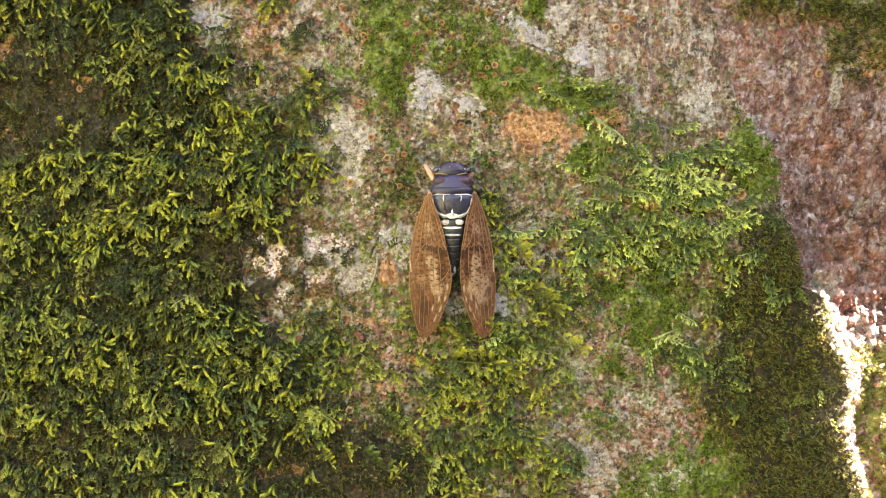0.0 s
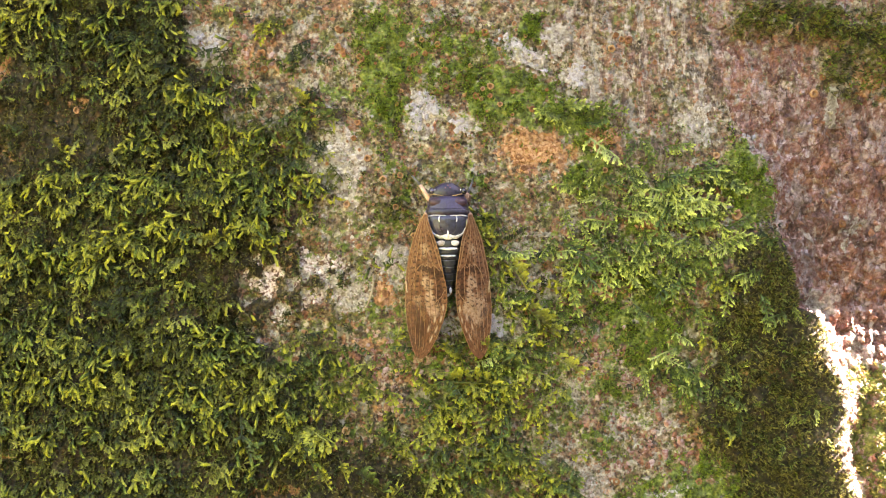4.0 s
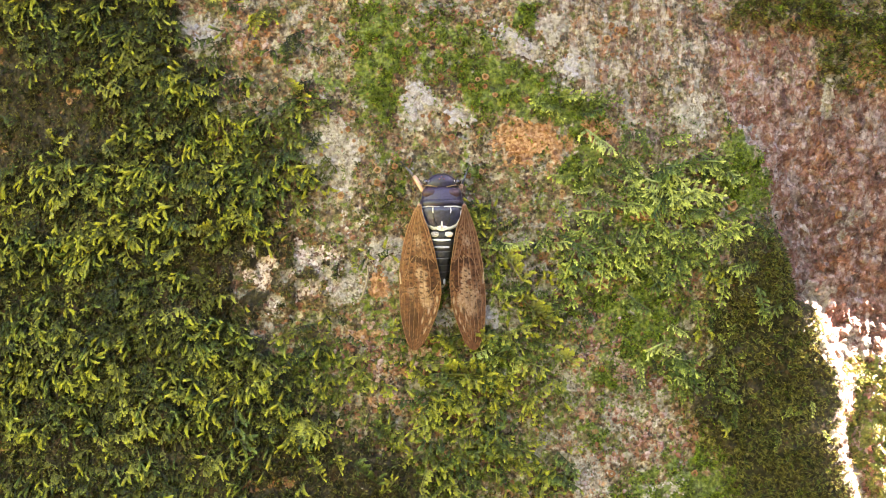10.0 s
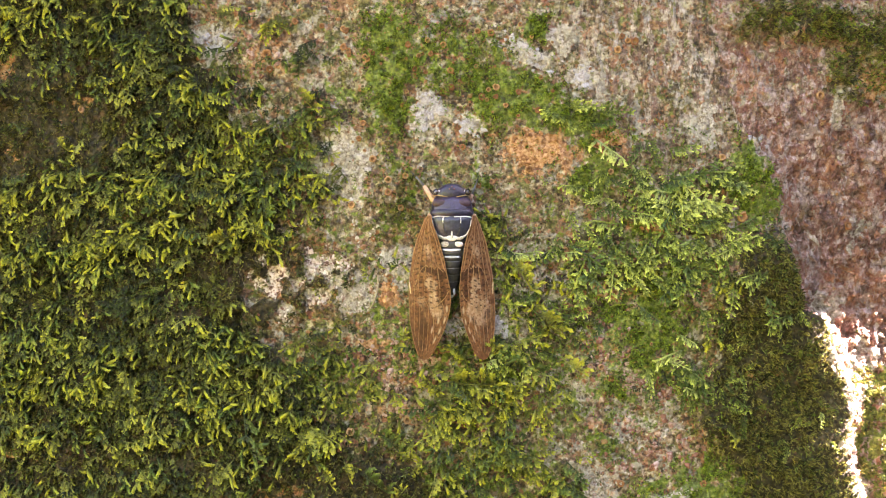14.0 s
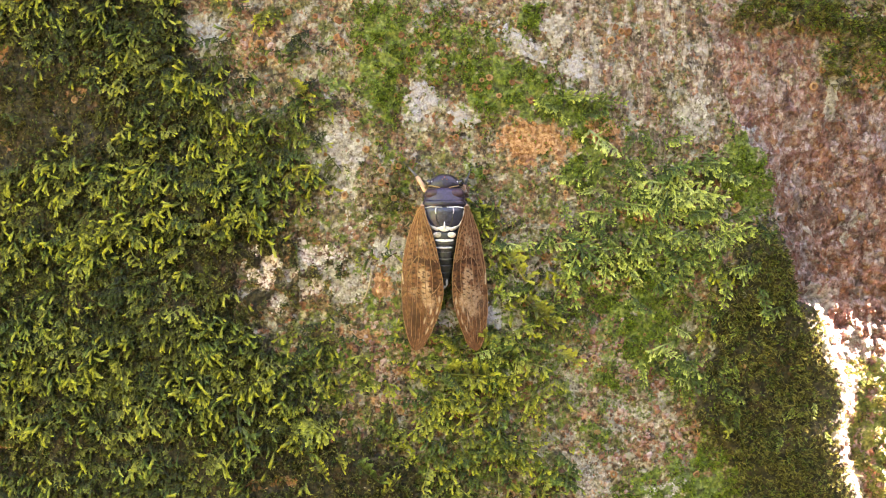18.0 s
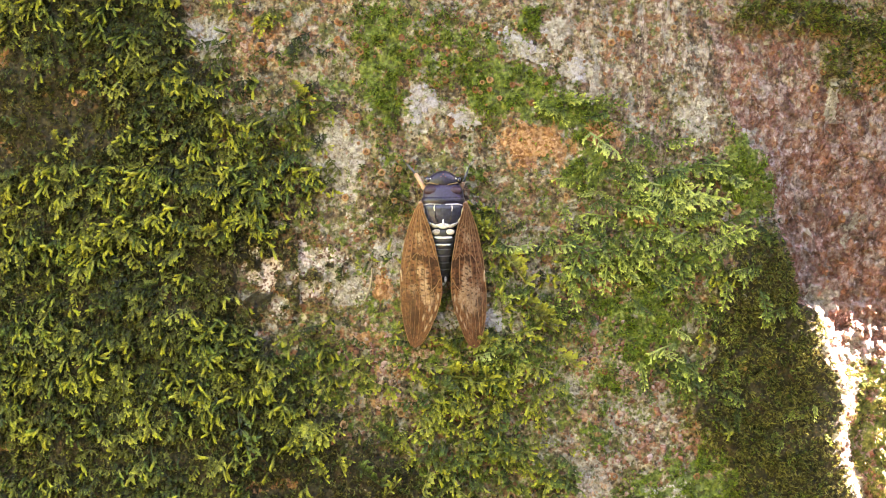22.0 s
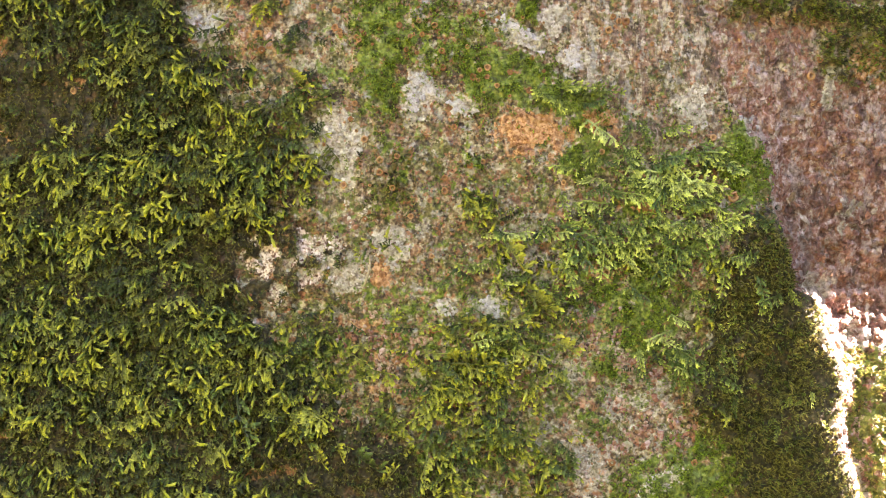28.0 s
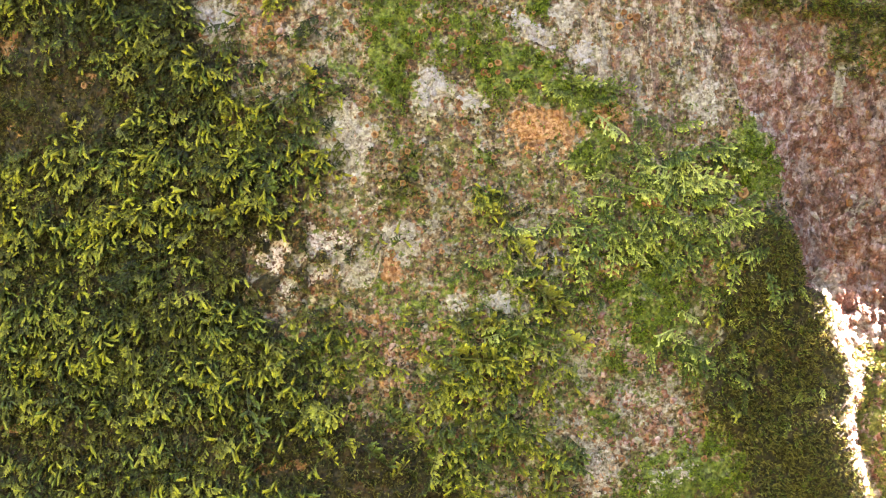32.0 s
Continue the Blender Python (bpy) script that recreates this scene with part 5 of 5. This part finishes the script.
def loft(sections, mat, name, parent, label="", rings=18, sides=20, power=1.0):
    """A body segment. sections: (v on the chart, half width, height of the back, height of the belly), in chart units."""
    vs = [s[0] for s in sections]
    bm = bmesh.new()
    loops = []
    for k in range(rings + 1):
        q = 0.5 - 0.5 * math.cos(math.pi * k / rings)
        v = vs[0] + (vs[-1] - vs[0]) * q
        w, top, low = (float(np.interp(v, vs, [s[c] for s in sections])) for c in (1, 2, 3))
        mid, half = (top + low) / 2, (top - low) / 2
        loop = []
        for i in range(sides):
            a = 2 * math.pi * i / sides
            x = math.copysign(abs(math.cos(a)) ** power, math.cos(a)) * w
            loop.append(bm.verts.new((x * CU, (390 - v) * CU, (mid + math.copysign(abs(math.sin(a)) ** power, math.sin(a)) * half) * CU)))
        loops.append(loop)
    for a, b in zip(loops, loops[1:]):
        for i in range(sides):
            bm.faces.new((a[i], b[i], b[(i + 1) % sides], a[(i + 1) % sides]))
    bm.faces.new(loops[0])
    bm.faces.new(loops[-1][::-1])
    bmesh.ops.recalc_face_normals(bm, faces=bm.faces)
    return part(name, bm, mat, parent, label)


def egg(name, mat, parent, u, v, h, ru, rv, rh, label=""):
    bm = bmesh.new()
    bmesh.ops.create_uvsphere(bm, u_segments=16, v_segments=10, radius=1.0)
    bmesh.ops.transform(bm, matrix=Matrix.Translation(((u - 800) * CU, (390 - v) * CU, h * CU)) @ Matrix.Diagonal((ru * CU, rv * CU, rh * CU, 1)), verts=bm.verts)
    return part(name, bm, mat, parent, label)


def rod(name, mat, parent, path, r0, r1, label="", sides=8):
    """A tapered limb along a path of (u, v, height) on the chart."""
    bm = bmesh.new()
    pts = [Vector(((u - 800) * CU, (390 - v) * CU, h * CU)) for u, v, h in path]
    rings = []
    for k, p in enumerate(pts):
        w = (pts[min(k + 1, len(pts) - 1)] - pts[max(k - 1, 0)]).normalized()
        e = w.orthogonal().normalized()
        f = w.cross(e)
        r = (r0 + (r1 - r0) * k / (len(pts) - 1)) * CU
        rings.append([bm.verts.new(p + (e * math.cos(2 * math.pi * i / sides) + f * math.sin(2 * math.pi * i / sides)) * r) for i in range(sides)])
    for a, b in zip(rings, rings[1:]):
        for i in range(sides):
            bm.faces.new((a[i], a[(i + 1) % sides], b[(i + 1) % sides], b[i]))
    bm.faces.new(rings[0][::-1])
    bm.faces.new(rings[-1])
    return part(name, bm, mat, parent, label)


BACK = [(345, 38, 56, 10), (352, 39, 60, 8), (368, 37, 58, 8), (382, 31, 52, 8), (392, 22, 46, 10)]


def back_height(u, v):
    """Height of the insect's back over the chart."""
    vs = [s[0] for s in BACK]
    w, top, low = (float(np.interp(v, vs, [s[c] for s in BACK])) for c in (1, 2, 3))
    x = min(abs(u - 800) / w, 0.98)
    return (top + low) / 2 + (top - low) / 2 * math.sqrt(1 - x ** 2.2)


def mark(name, mat, parent, path, width, label=""):
    """A flat streak of wax or colour lying on the back."""
    bm = bmesh.new()
    dense = []
    for (a, b), (c, d) in zip(path, path[1:]):
        dense += [(a + (c - a) * k / 5, b + (d - b) * k / 5) for k in range(5)]
    dense.append(path[-1])
    rows = []
    for k, (u, v) in enumerate(dense):
        q, r = dense[min(k + 1, len(dense) - 1)], dense[max(k - 1, 0)]
        du, dv = q[0] - r[0], q[1] - r[1]
        ln = math.hypot(du, dv) or 1.0
        w = width * (0.55 + 0.45 * math.sin(math.pi * (k + 0.5) / len(dense)))
        row = []
        for side, up in ((-1, -0.6), (-0.6, 1.3), (0.6, 1.3), (1, -0.6)):
            uu, vv = u - dv / ln * w * side, v + du / ln * w * side
            row.append(bm.verts.new(((uu - 800) * CU, (390 - vv) * CU, (back_height(uu, vv) + up) * CU)))
        rows.append(row)
    for a, b in zip(rows, rows[1:]):
        for i in range(3):
            bm.faces.new((a[i], a[i + 1], b[i + 1], b[i]))
    bmesh.ops.recalc_face_normals(bm, faces=bm.faces)
    return part(name, bm, mat, parent, label)


def wing(parent, side):
    """A folded forewing, roofed over the abdomen; side is -1 or 1 along the chart."""
    base = Vector((side * 36 * CU, (390 - 344) * CU, 44 * CU))
    vs_, h_out, h_in = [344, 356, 390, 420, 446, 473, 496, 519, 542, 565, 584, 595, 601], [40, 32, 24, 21, 20, 20, 20, 20, 20, 20, 20, 20, 20], [48, 54, 54, 53, 51, 48, 45, 41, 37, 32, 27, 24, 22]
    if side < 0:
        us_out, us_in = [42, 50, 63, 70, 74, 76, 76, 75, 73, 69, 64, 59, 52], [36, 35, 22, 14, 9, 3, 1, 4, 11, 20, 30, 38, 47]
    else:
        us_out, us_in = [42, 48, 61, 67, 72, 75, 77, 77.5, 77, 75, 71, 66, 60], [36, 35, 24, 20, 16, 14, 14.5, 17, 23, 31, 39, 46, 55]
    ns, nt = 190, 60

    def point(q, t, lift=0.0):
        v = 344 + 257 * q
        a, b, ha, hb = (float(np.interp(v, vs_, c)) for c in (us_out, us_in, h_out, h_in))
        h = ha + (hb - ha) * t + 7 * math.sin(math.pi * t) * math.sin(math.pi * min(1, q * 1.1 + 0.05))
        return Vector((side * (a + (b - a) * t) * CU, (390 - v) * CU, (h + lift) * CU)) - base

    top = [point(q / ns, t / nt) for q in range(ns + 1) for t in range(nt + 1)]
    low = [point(q / ns, t / nt, -1.0) for q in range(ns + 1) for t in range(nt + 1)]
    k, w = len(top), nt + 1
    i = np.arange(k).reshape(ns + 1, w)
    q = np.stack([i[:-1, :-1], i[:-1, 1:], i[1:, 1:], i[1:, :-1]], -1).reshape(-1, 4)
    faces = np.concatenate([q[:, ::-1], q + k] if side > 0 else [q, q[:, ::-1] + k])
    S, T = (x.ravel() for x in np.meshgrid(np.linspace(0, 1, ns + 1), np.linspace(0, 1, nt + 1), indexing="ij"))
    S2, T2 = S + 0.012 * np.sin(9 * T + side), T + 0.03 * np.sin(14 * S)
    # brown clouds: a bent band across the wing, then blots behind it and along the outer tip
    bend = 0.36 + 0.10 * np.abs(T2 - 0.45)
    dark = most(0.85 * (1 - ramp01(np.abs(S2 - bend), 0.012, 0.04)) * ramp01(T, 0.1, 0.35), blob(S2, T2, 0.42, 0.86, 0.035, 0.16),
                blob(S2, T2, 0.53, 0.84, 0.09, 0.11) * 0.75, blob(S2, T2, 0.47, 0.30, 0.03, 0.12) * 0.6, blob(S2, T2, 0.64, 0.48, 0.06, 0.06) * 0.6,
                blob(S2, T2, 0.68, 0.22, 0.05, 0.12) * 0.7, blob(S2, T2, 0.75, 0.62, 0.06, 0.07) * 0.6, blob(S2, T2, 0.79, 0.34, 0.08, 0.22) * (0.9 if side < 0 else 0.6),
                blob(S2, T2, 0.90, 0.35, 0.06, 0.2) * 0.7, blob(S2, T2, 0.86, 0.72, 0.03, 0.1) * 0.6, (0.30 if side < 0 else 0.2) + 0.16 * ramp01(S, 0.45, 0.8) + 0.10 * ramp01(0.5 - T, 0, 0.4) * ramp01(S, 0.5, 0.7))
    pale = most(blob(S2, T2, 0.60, 0.62, 0.10, 0.12) * 0.95, blob(S2, T2, 0.66, 0.75, 0.05, 0.10) * 0.9, blob(S2, T2, 0.47, 0.55, 0.05, 0.18) * 0.7,
                blob(S2, T2, 0.24, 0.5, 0.06, 0.2) * 0.55, blob(S2, T2, 0.60, 0.32, 0.05, 0.12) * 0.5)
    if side > 0:
        pale = most(pale, blob(S2, T2, 0.66, 0.45, 0.12, 0.35) * 0.75, blob(S2, T2, 0.84, 0.4, 0.08, 0.3) * 0.4)
    rows = 7.5
    column, beat = np.floor(T2 * rows + 0.25), 1 / 0.037
    phase = np.mod(S2 * beat + 0.37 * column, 1.0)
    dash = (1 - ramp01(np.abs(phase - 0.5), 0.06, 0.24)) * (1 - ramp01(np.abs(np.mod(T2 * rows + 0.25, 1) - 0.5), 0.20, 0.42))
    dash = dash * ramp01(S, 0.06, 0.14) * (1 - 0.5 * ramp01(S, 0.56, 0.68)) * ramp01(T, 0.06, 0.16)
    spot = most(*[blob(S2, T2, a, b, 0.026, 0.030, 0, 0.9) for a, b in ((0.655, 0.93), (0.735, 0.90), (0.80, 0.84), (0.86, 0.78), (0.72, 0.74), (0.78, 0.60))])
    two = lambda x: np.concatenate([x, x])
    me = soup("forewing", np.array([tuple(p) for p in top + low]), faces, WING,
              {"along": two(S), "across": two(T + (3.7 if side > 0 else 0.0)), "dark": two(dark), "pale": two(pale), "dash": two(dash), "spot": two(spot)})
    ob = child("forewing", me, parent, "mottled brown forewing, folded", Matrix.Translation(base))

    def vein(path, r, mat=VEIN, label=""):
        bm = bmesh.new()
        pts = []
        for (s0, t0), (s1, t1) in zip(path, path[1:]):
            pts += [point(s0 + (s1 - s0) * q / 6, t0 + (t1 - t0) * q / 6, 0.3) for q in range(6)]
        pts.append(point(*path[-1], 0.3))
        rings = []
        for i, p in enumerate(pts):
            way = (pts[min(i + 1, len(pts) - 1)] - pts[max(i - 1, 0)]).normalized()
            e = way.cross(Vector((0, 0, 1))).normalized()
            f = e.cross(way)
            rr = r * CU * (1 - 0.35 * i / len(pts))
            rings.append([bm.verts.new(p + (e * math.cos(a) + f * math.sin(a)) * rr) for a in (0, 1.05, 2.1, 3.14, 4.2, 5.2)])
        for a, b in zip(rings, rings[1:]):
            for i in range(6):
                bm.faces.new((a[i], a[(i + 1) % 6], b[(i + 1) % 6], b[i]))
        bmesh.ops.recalc_face_normals(bm, faces=bm.faces)
        part("vein", bm, mat, ob, label)

    # margins
    vein([(0.0, 0.02), (0.25, 0.0), (0.47, 0.0)], 1.2)
    vein([(0.46, 0.0), (0.50, 0.03), (0.54, 0.04)], 1.5, PALE_VEIN, "pale spot on the wing's margin")
    vein([(0.47, 0.0), (0.75, 0.0), (0.97, 0.05)], 0.7)
    vein([(0.0, 0.98), (0.3, 1.0), (0.6, 1.0), (0.93, 0.98)], 0.7)
    # stems from the root to the bent crossing
    for path in ([(0.02, 0.15), (0.25, 0.13), (0.47, 0.06)], [(0.02, 0.4), (0.10, 0.30), (0.25, 0.28), (0.40, 0.24), (0.49, 0.14)],
                 [(0.10, 0.32), (0.22, 0.42), (0.34, 0.44)], [(0.02, 0.55), (0.12, 0.58), (0.24, 0.66), (0.34, 0.74), (0.39, 0.92)],
                 [(0.04, 0.75), (0.18, 0.86), (0.32, 0.92), (0.39, 0.97)], [(0.12, 0.58), (0.22, 0.56), (0.34, 0.60)]):
        vein(path, 0.7)
    # crossing and closed cells behind it
    for path in ([(0.40, 0.24), (0.36, 0.34), (0.34, 0.44)], [(0.34, 0.44), (0.36, 0.52), (0.34, 0.60)], [(0.34, 0.60), (0.37, 0.68), (0.35, 0.75)],
                 [(0.34, 0.44), (0.46, 0.40), (0.58, 0.38)], [(0.34, 0.60), (0.46, 0.60), (0.60, 0.56)], [(0.36, 0.77), (0.48, 0.76), (0.60, 0.74)],
                 [(0.40, 0.24), (0.50, 0.24), (0.58, 0.26)], [(0.58, 0.26), (0.60, 0.32), (0.58, 0.38)], [(0.58, 0.38), (0.63, 0.47), (0.60, 0.56)],
                 [(0.60, 0.56), (0.64, 0.65), (0.60, 0.74)], [(0.60, 0.74), (0.57, 0.86), (0.52, 0.96)]):
        vein(path, 0.55)
    # cells that open to the tip
    for path in ([(0.50, 0.14), (0.68, 0.13), (0.84, 0.10)], [(0.58, 0.26), (0.74, 0.26), (0.90, 0.20)], [(0.60, 0.36), (0.76, 0.38), (0.94, 0.36)],
                 [(0.62, 0.47), (0.76, 0.50), (0.94, 0.56)], [(0.62, 0.60), (0.74, 0.64), (0.88, 0.76)], [(0.62, 0.70), (0.70, 0.76), (0.80, 0.90)], [(0.59, 0.78), (0.65, 0.86), (0.71, 0.96)]):
        vein(path, 0.45)
    return ob


def cicada():
    thing = new("cicada")
    tagged(thing, "large dark cicada with mottled brown wings, clinging to the bark", "insect")
    loft([(287, 8, 38, 26), (290, 16, 44, 16), (296, 24, 47, 12), (303, 29, 48, 10), (310, 30, 48, 10), (314, 28, 46, 12)], COLLAR, "head", thing, "dark purple-black head")
    for s in (-1, 1):
        egg("eye", EYE_MAT, thing, 800 + s * 28, 302.5, 33, 6.0, 6.5, 7.5, "glossy dark eye")
        egg("cheek_spot", WAX, thing, 800 + s * 22.5, 300.5, 42.2, 1.0, 1.3, 1.2, "small whitish spot")
        rod("antenna", SLATE, thing, [(800 + s * 16, 292, 36), (800 + s * 20, 284, 37), (800 + s * 25, 279, 36)], 1.0, 0.4)
        rod("collar_rim", OLIVE, thing, [(800 + s * 34, 309, 36), (800 + s * 24, 308, 46), (800 + s * 8, 311.5, 49.5)], 1.3, 0.8, "olive-brown rim")
        egg("pronotum_lobe", LOBE, thing, 800 + s * 17.0, 322.5, 41.6, 18.0, 9.5, 9.6, "reddish brown swelling")
    for u, v in ((796, 297), (804, 297), (800, 293)):
        egg("ocellus", RUBY, thing, u, v, 46.6, 1.4, 1.4, 1.5)
    loft([(311, 29, 46, 10), (316, 34, 51, 8), (326, 36, 54, 6), (334, 37, 56, 6), (340, 39, 57, 6), (346, 38, 56, 8)], COLLAR, "pronotum", thing, "dark violet-brown collar behind the head")
    loft([(333, 36, 55, 8), (335.5, 38.5, 58, 6), (341, 40, 59, 6), (345.5, 38.5, 57.5, 8)], COLLAR, "collar_band", thing, "blue-black hind rim of the collar", 10, 24)
    loft(BACK, SHELL, "mesonotum", thing, "slate-black back")
    for s in (-1, 1):
        mark("wax_mark", WAX, thing, [(800 + s * 35, 347.5), (800 + s * 25, 345.5), (800 + s * 4, 346.5)], 1.1, "white wax mark")
        mark("wax_mark", WAX, thing, [(800 + s * 15, 347), (800 + s * 16, 353), (800 + s * 15, 358)], 1.1, "white wax mark")
        mark("wax_mark", WAX, thing, [(800 + s * 34, 352), (800 + s * 33, 366), (800 + s * 26, 378), (800 + s * 16, 383)], 1.3, "white wax edge")
        mark("groove", BLACK, thing, [(800 + s * 15, 358), (800 + s * 14, 370), (800 + s * 8, 380)], 0.8)
        mark("scutellum_arm", WAX, thing, [(800 + s * 4, 383), (800 + s * 14, 385), (800 + s * 24, 380)], 3.0, "white wax arm")
        egg("wing_base", HORN, thing, 800 + s * 39, 345, 36, 5.0, 5.5, 6.0, "tan wing root")
    egg("scutellum", WAX, thing, 800, 382.0, 49.6, 10.5, 7.5, 3.4, "white wax cross on the back")
    rod("scutellum_point", WAX, thing, [(800, 371, 55.5), (800, 378, 54.5), (800, 384, 52)], 0.9, 2.4, "white wax point")
    segs = ((391, 28, 50), (402, 27, 49), (413, 26, 48), (424, 23.5, 46), (436, 21, 44), (448, 18, 41), (460, 14.5, 37), (472, 10.5, 32), (484, 5.0, 26), (489, 2.0, 22))
    for k, ((v0, w0, t0), (v1, w1, t1)) in enumerate(zip(segs, segs[1:])):
        waxed = k == 8
        loft([(v0 - 1.5, w0 - 1.5, t0 - 2.5, 8), (v0 + 2, w0, t0, 8), (v1, w1 + 0.8, t1 + 1.0, 8), (v1 + 1.5, w1 - 1, t1 - 1.5, 8)],
             WAX if waxed else BLACK, "abdomen_segment", thing, "white-dusted abdomen ring" if waxed else "black abdomen ring", 8, 20)
    for v, w, top in ((426, 23, 46.6), (438, 20.5, 44.6), (450, 17.5, 41.6), (462, 14, 37.6), (473, 10, 32.6)):
        rod("ring_edge", SLATE, thing, [(800 + q * 0.19 * w, v - abs(q) * 0.25, top - 0.035 * w * q * q * 0.7) for q in range(-5, 6)], 0.9, 0.9, "grey ring edge")
    for s in (-1, 1):
        egg("wax_patch", CREAM, thing, 800 + s * 12.0, 395.0, 47.4, 8.5, 5.0, 3.0, "cream wax patch")
    for v, r, top in ((405.5, 2.2, 49.0), (418, 1.9, 47.4)):
        rod("wax_band", WAX, thing, [(800 + q * 4.9, v - abs(q) * 0.35, top - 0.62 * q * q) for q in range(-5, 6)], r, r, "white wax band")
    for s in (-1, 1):
        egg("tail_wax", WAX, thing, 800 + s * 4.5, 479, 30, 2.4, 6.0, 3.2, "white wax streak")
    wings = [wing(thing, s) for s in (-1, 1)]
    # legs: the front pair reaches forward, the others are tucked under the wings
    legs = []
    for path, r0, r1, mat, lab in (([(772, 322, 20), (766, 316, 26), (757, 301, 25), (751, 291, 20)], 4.6, 3.6, HORN, "tan front thigh"),):
        leg = rod("front_leg", mat, thing, path, r0, r1, lab)
        rod("shin", SLATE, leg, [(752, 293, 21), (744, 283, 19), (736, 274, 14)], 2.6, 1.8, "slate-grey shin")
        rod("foot", BLACK, leg, [(736, 274, 14), (731, 269, 11), (726, 263, 8)], 1.6, 0.8, "dark clawed foot")
        legs.append(leg)
    leg = rod("front_leg", HORN, thing, [(828, 322, 20), (833, 314, 24), (836, 306, 20)], 4.2, 3.2, "tan front thigh")
    shin = [(836, 306, 20), (840, 295, 17), (845, 282, 10)]
    rod("shin", SLATE, leg, shin, 2.2, 1.4, "slate-grey shin")
    rod("foot", BLACK, leg, [(845, 282, 10), (847, 276, 7), (849, 270, 4)], 1.4, 0.7, "dark clawed foot")
    for s in (-1, 1):
        for v, reach in ((352, 44), (372, 48)):
            leg = rod("leg", HORN, thing, [(800 + s * 24, v, 12), (800 + s * 36, v + 4, 14), (800 + s * reach, v + 8, 8)], 3.0, 2.2)
            rod("shin", SLATE, leg, [(800 + s * reach, v + 8, 8), (800 + s * (reach + 3), v + 24, 3), (800 + s * (reach + 4), v + 38, 1)], 1.8, 1.0)
    return thing, wings


def dry_stalk():
    """A dry grass-like stalk hanging on the bark."""
    pts = [bark(np.array([u]), np.array([v]), h)[0][0] for u, v, h in ((668.0, 448.0, 0.0008), (669.0, 465.0, 0.0016), (666.0, 482.0, 0.0018), (661.0, 497.0, 0.0014), (655.0, 509.0, 0.0007))]
    bm = bmesh.new()
    rings = []
    for k, p in enumerate(pts):
        r = (0.00024, 0.00036, 0.00042, 0.00036, 0.0002)[k]
        rings.append([bm.verts.new(Vector(p) + Vector((math.cos(a) * r, math.sin(a) * r, 0))) for a in (0, 1.05, 2.1, 3.14, 4.2, 5.2)])
    for a, b in zip(rings, rings[1:]):
        for i in range(6):
            bm.faces.new((a[i], a[(i + 1) % 6], b[(i + 1) % 6], b[i]))
    ob = part("dry_stalk", bm, flecked("dry_stalk", [(0.3, (0.16, 0.12, 0.075)), (0.7, (0.34, 0.28, 0.20))], 1500), None)
    return tagged(ob, "thin dry pale stalk stuck to the bark", "stalk")


# ---- build ----
ground()
shade_ring()
tree = tagged(new("tree"), "old broadleaf tree, its broad trunk grown over with moss and lichen", "tree")
TRUNK = bole(tree)
crown(tree)
CICADA, WINGS = cicada()
pendant_moss()
feather_moss()
velvet_moss(0)
velvet_moss(1)
grains(TRUNK)
lichens(TRUNK)
dry_stalk()


# ---- what moves ----
def motions():
    """The cicada sits, creeps up a little, flies up off its place and settles higher on the bole."""
    seat, _ = bark(np.array([800.0]), np.array([390.0]))
    x0, y0, z0 = seat[0][0], seat[0][1] - 0.0006, seat[0][2]

    def at(du, dv, out=0.0, rx=0.0, ry=0.0, rz=0.0):
        return pose(x0 + du * UNIT, y0 - out, z0 - dv * UNIT, 90 + rx, ry, rz)

    high, _ = bark(np.array([800.0]), np.array([-7571.0]))      # where it settles again, higher up the bole

    def landing(out, rx=0.0):
        return pose(high[0][0], high[0][1] - 0.0012 - out, high[0][2], 90 + rx, 0, 0)

    rows = [(0.0, at(0, 0)), (5.0, at(-0.5, 0)), (13.0, at(-2.5, 0)), (18.0, at(-3.5, 0.5)), (18.5, at(-4.8, -1.4)), (19.0, at(-8, -5.8)), (19.5, at(-11.9, -10.7)),
            (20.0, at(-9.3, -14.4)), (20.5, at(-8.4, -15.6)), (21.0, at(-6.7, -11.4)), (21.5, at(-6.6, -9.1)), (23.0, at(-6.5, -8.8)), (25.5, at(-7.2, -8.6)),
            (26.3, at(-7.2, -8.6)), (26.4, at(-10, -22, 0.012, 8)), (26.5, at(-30, -90, 0.04, 18)), (26.6, at(-70, -260, 0.08, 25)), (26.8, at(-120, -900, 0.15, 25)),
            (27.2, at(-80, -3600, 0.24, 15)), (27.6, at(-20, -6800, 0.12, 0)), (27.9, landing(0.012, 5)), (28.1, landing(0)), (32.0, landing(0))]
    walk(CICADA, rows)
    for w, s in zip(WINGS, (-1, 1)):
        rest = w.matrix_basis.copy()
        rows = [(0.0, rest), (26.25, rest)]
        for k in range(15):
            beat = 35 if k % 2 else -25
            rows.append((26.4 + 0.1 * k, rest @ pose(0, 0, 0, 0, -s * beat, s * 70)))
        rows += [(28.1, rest), (32.0, rest)]
        walk(w, rows)


motions()
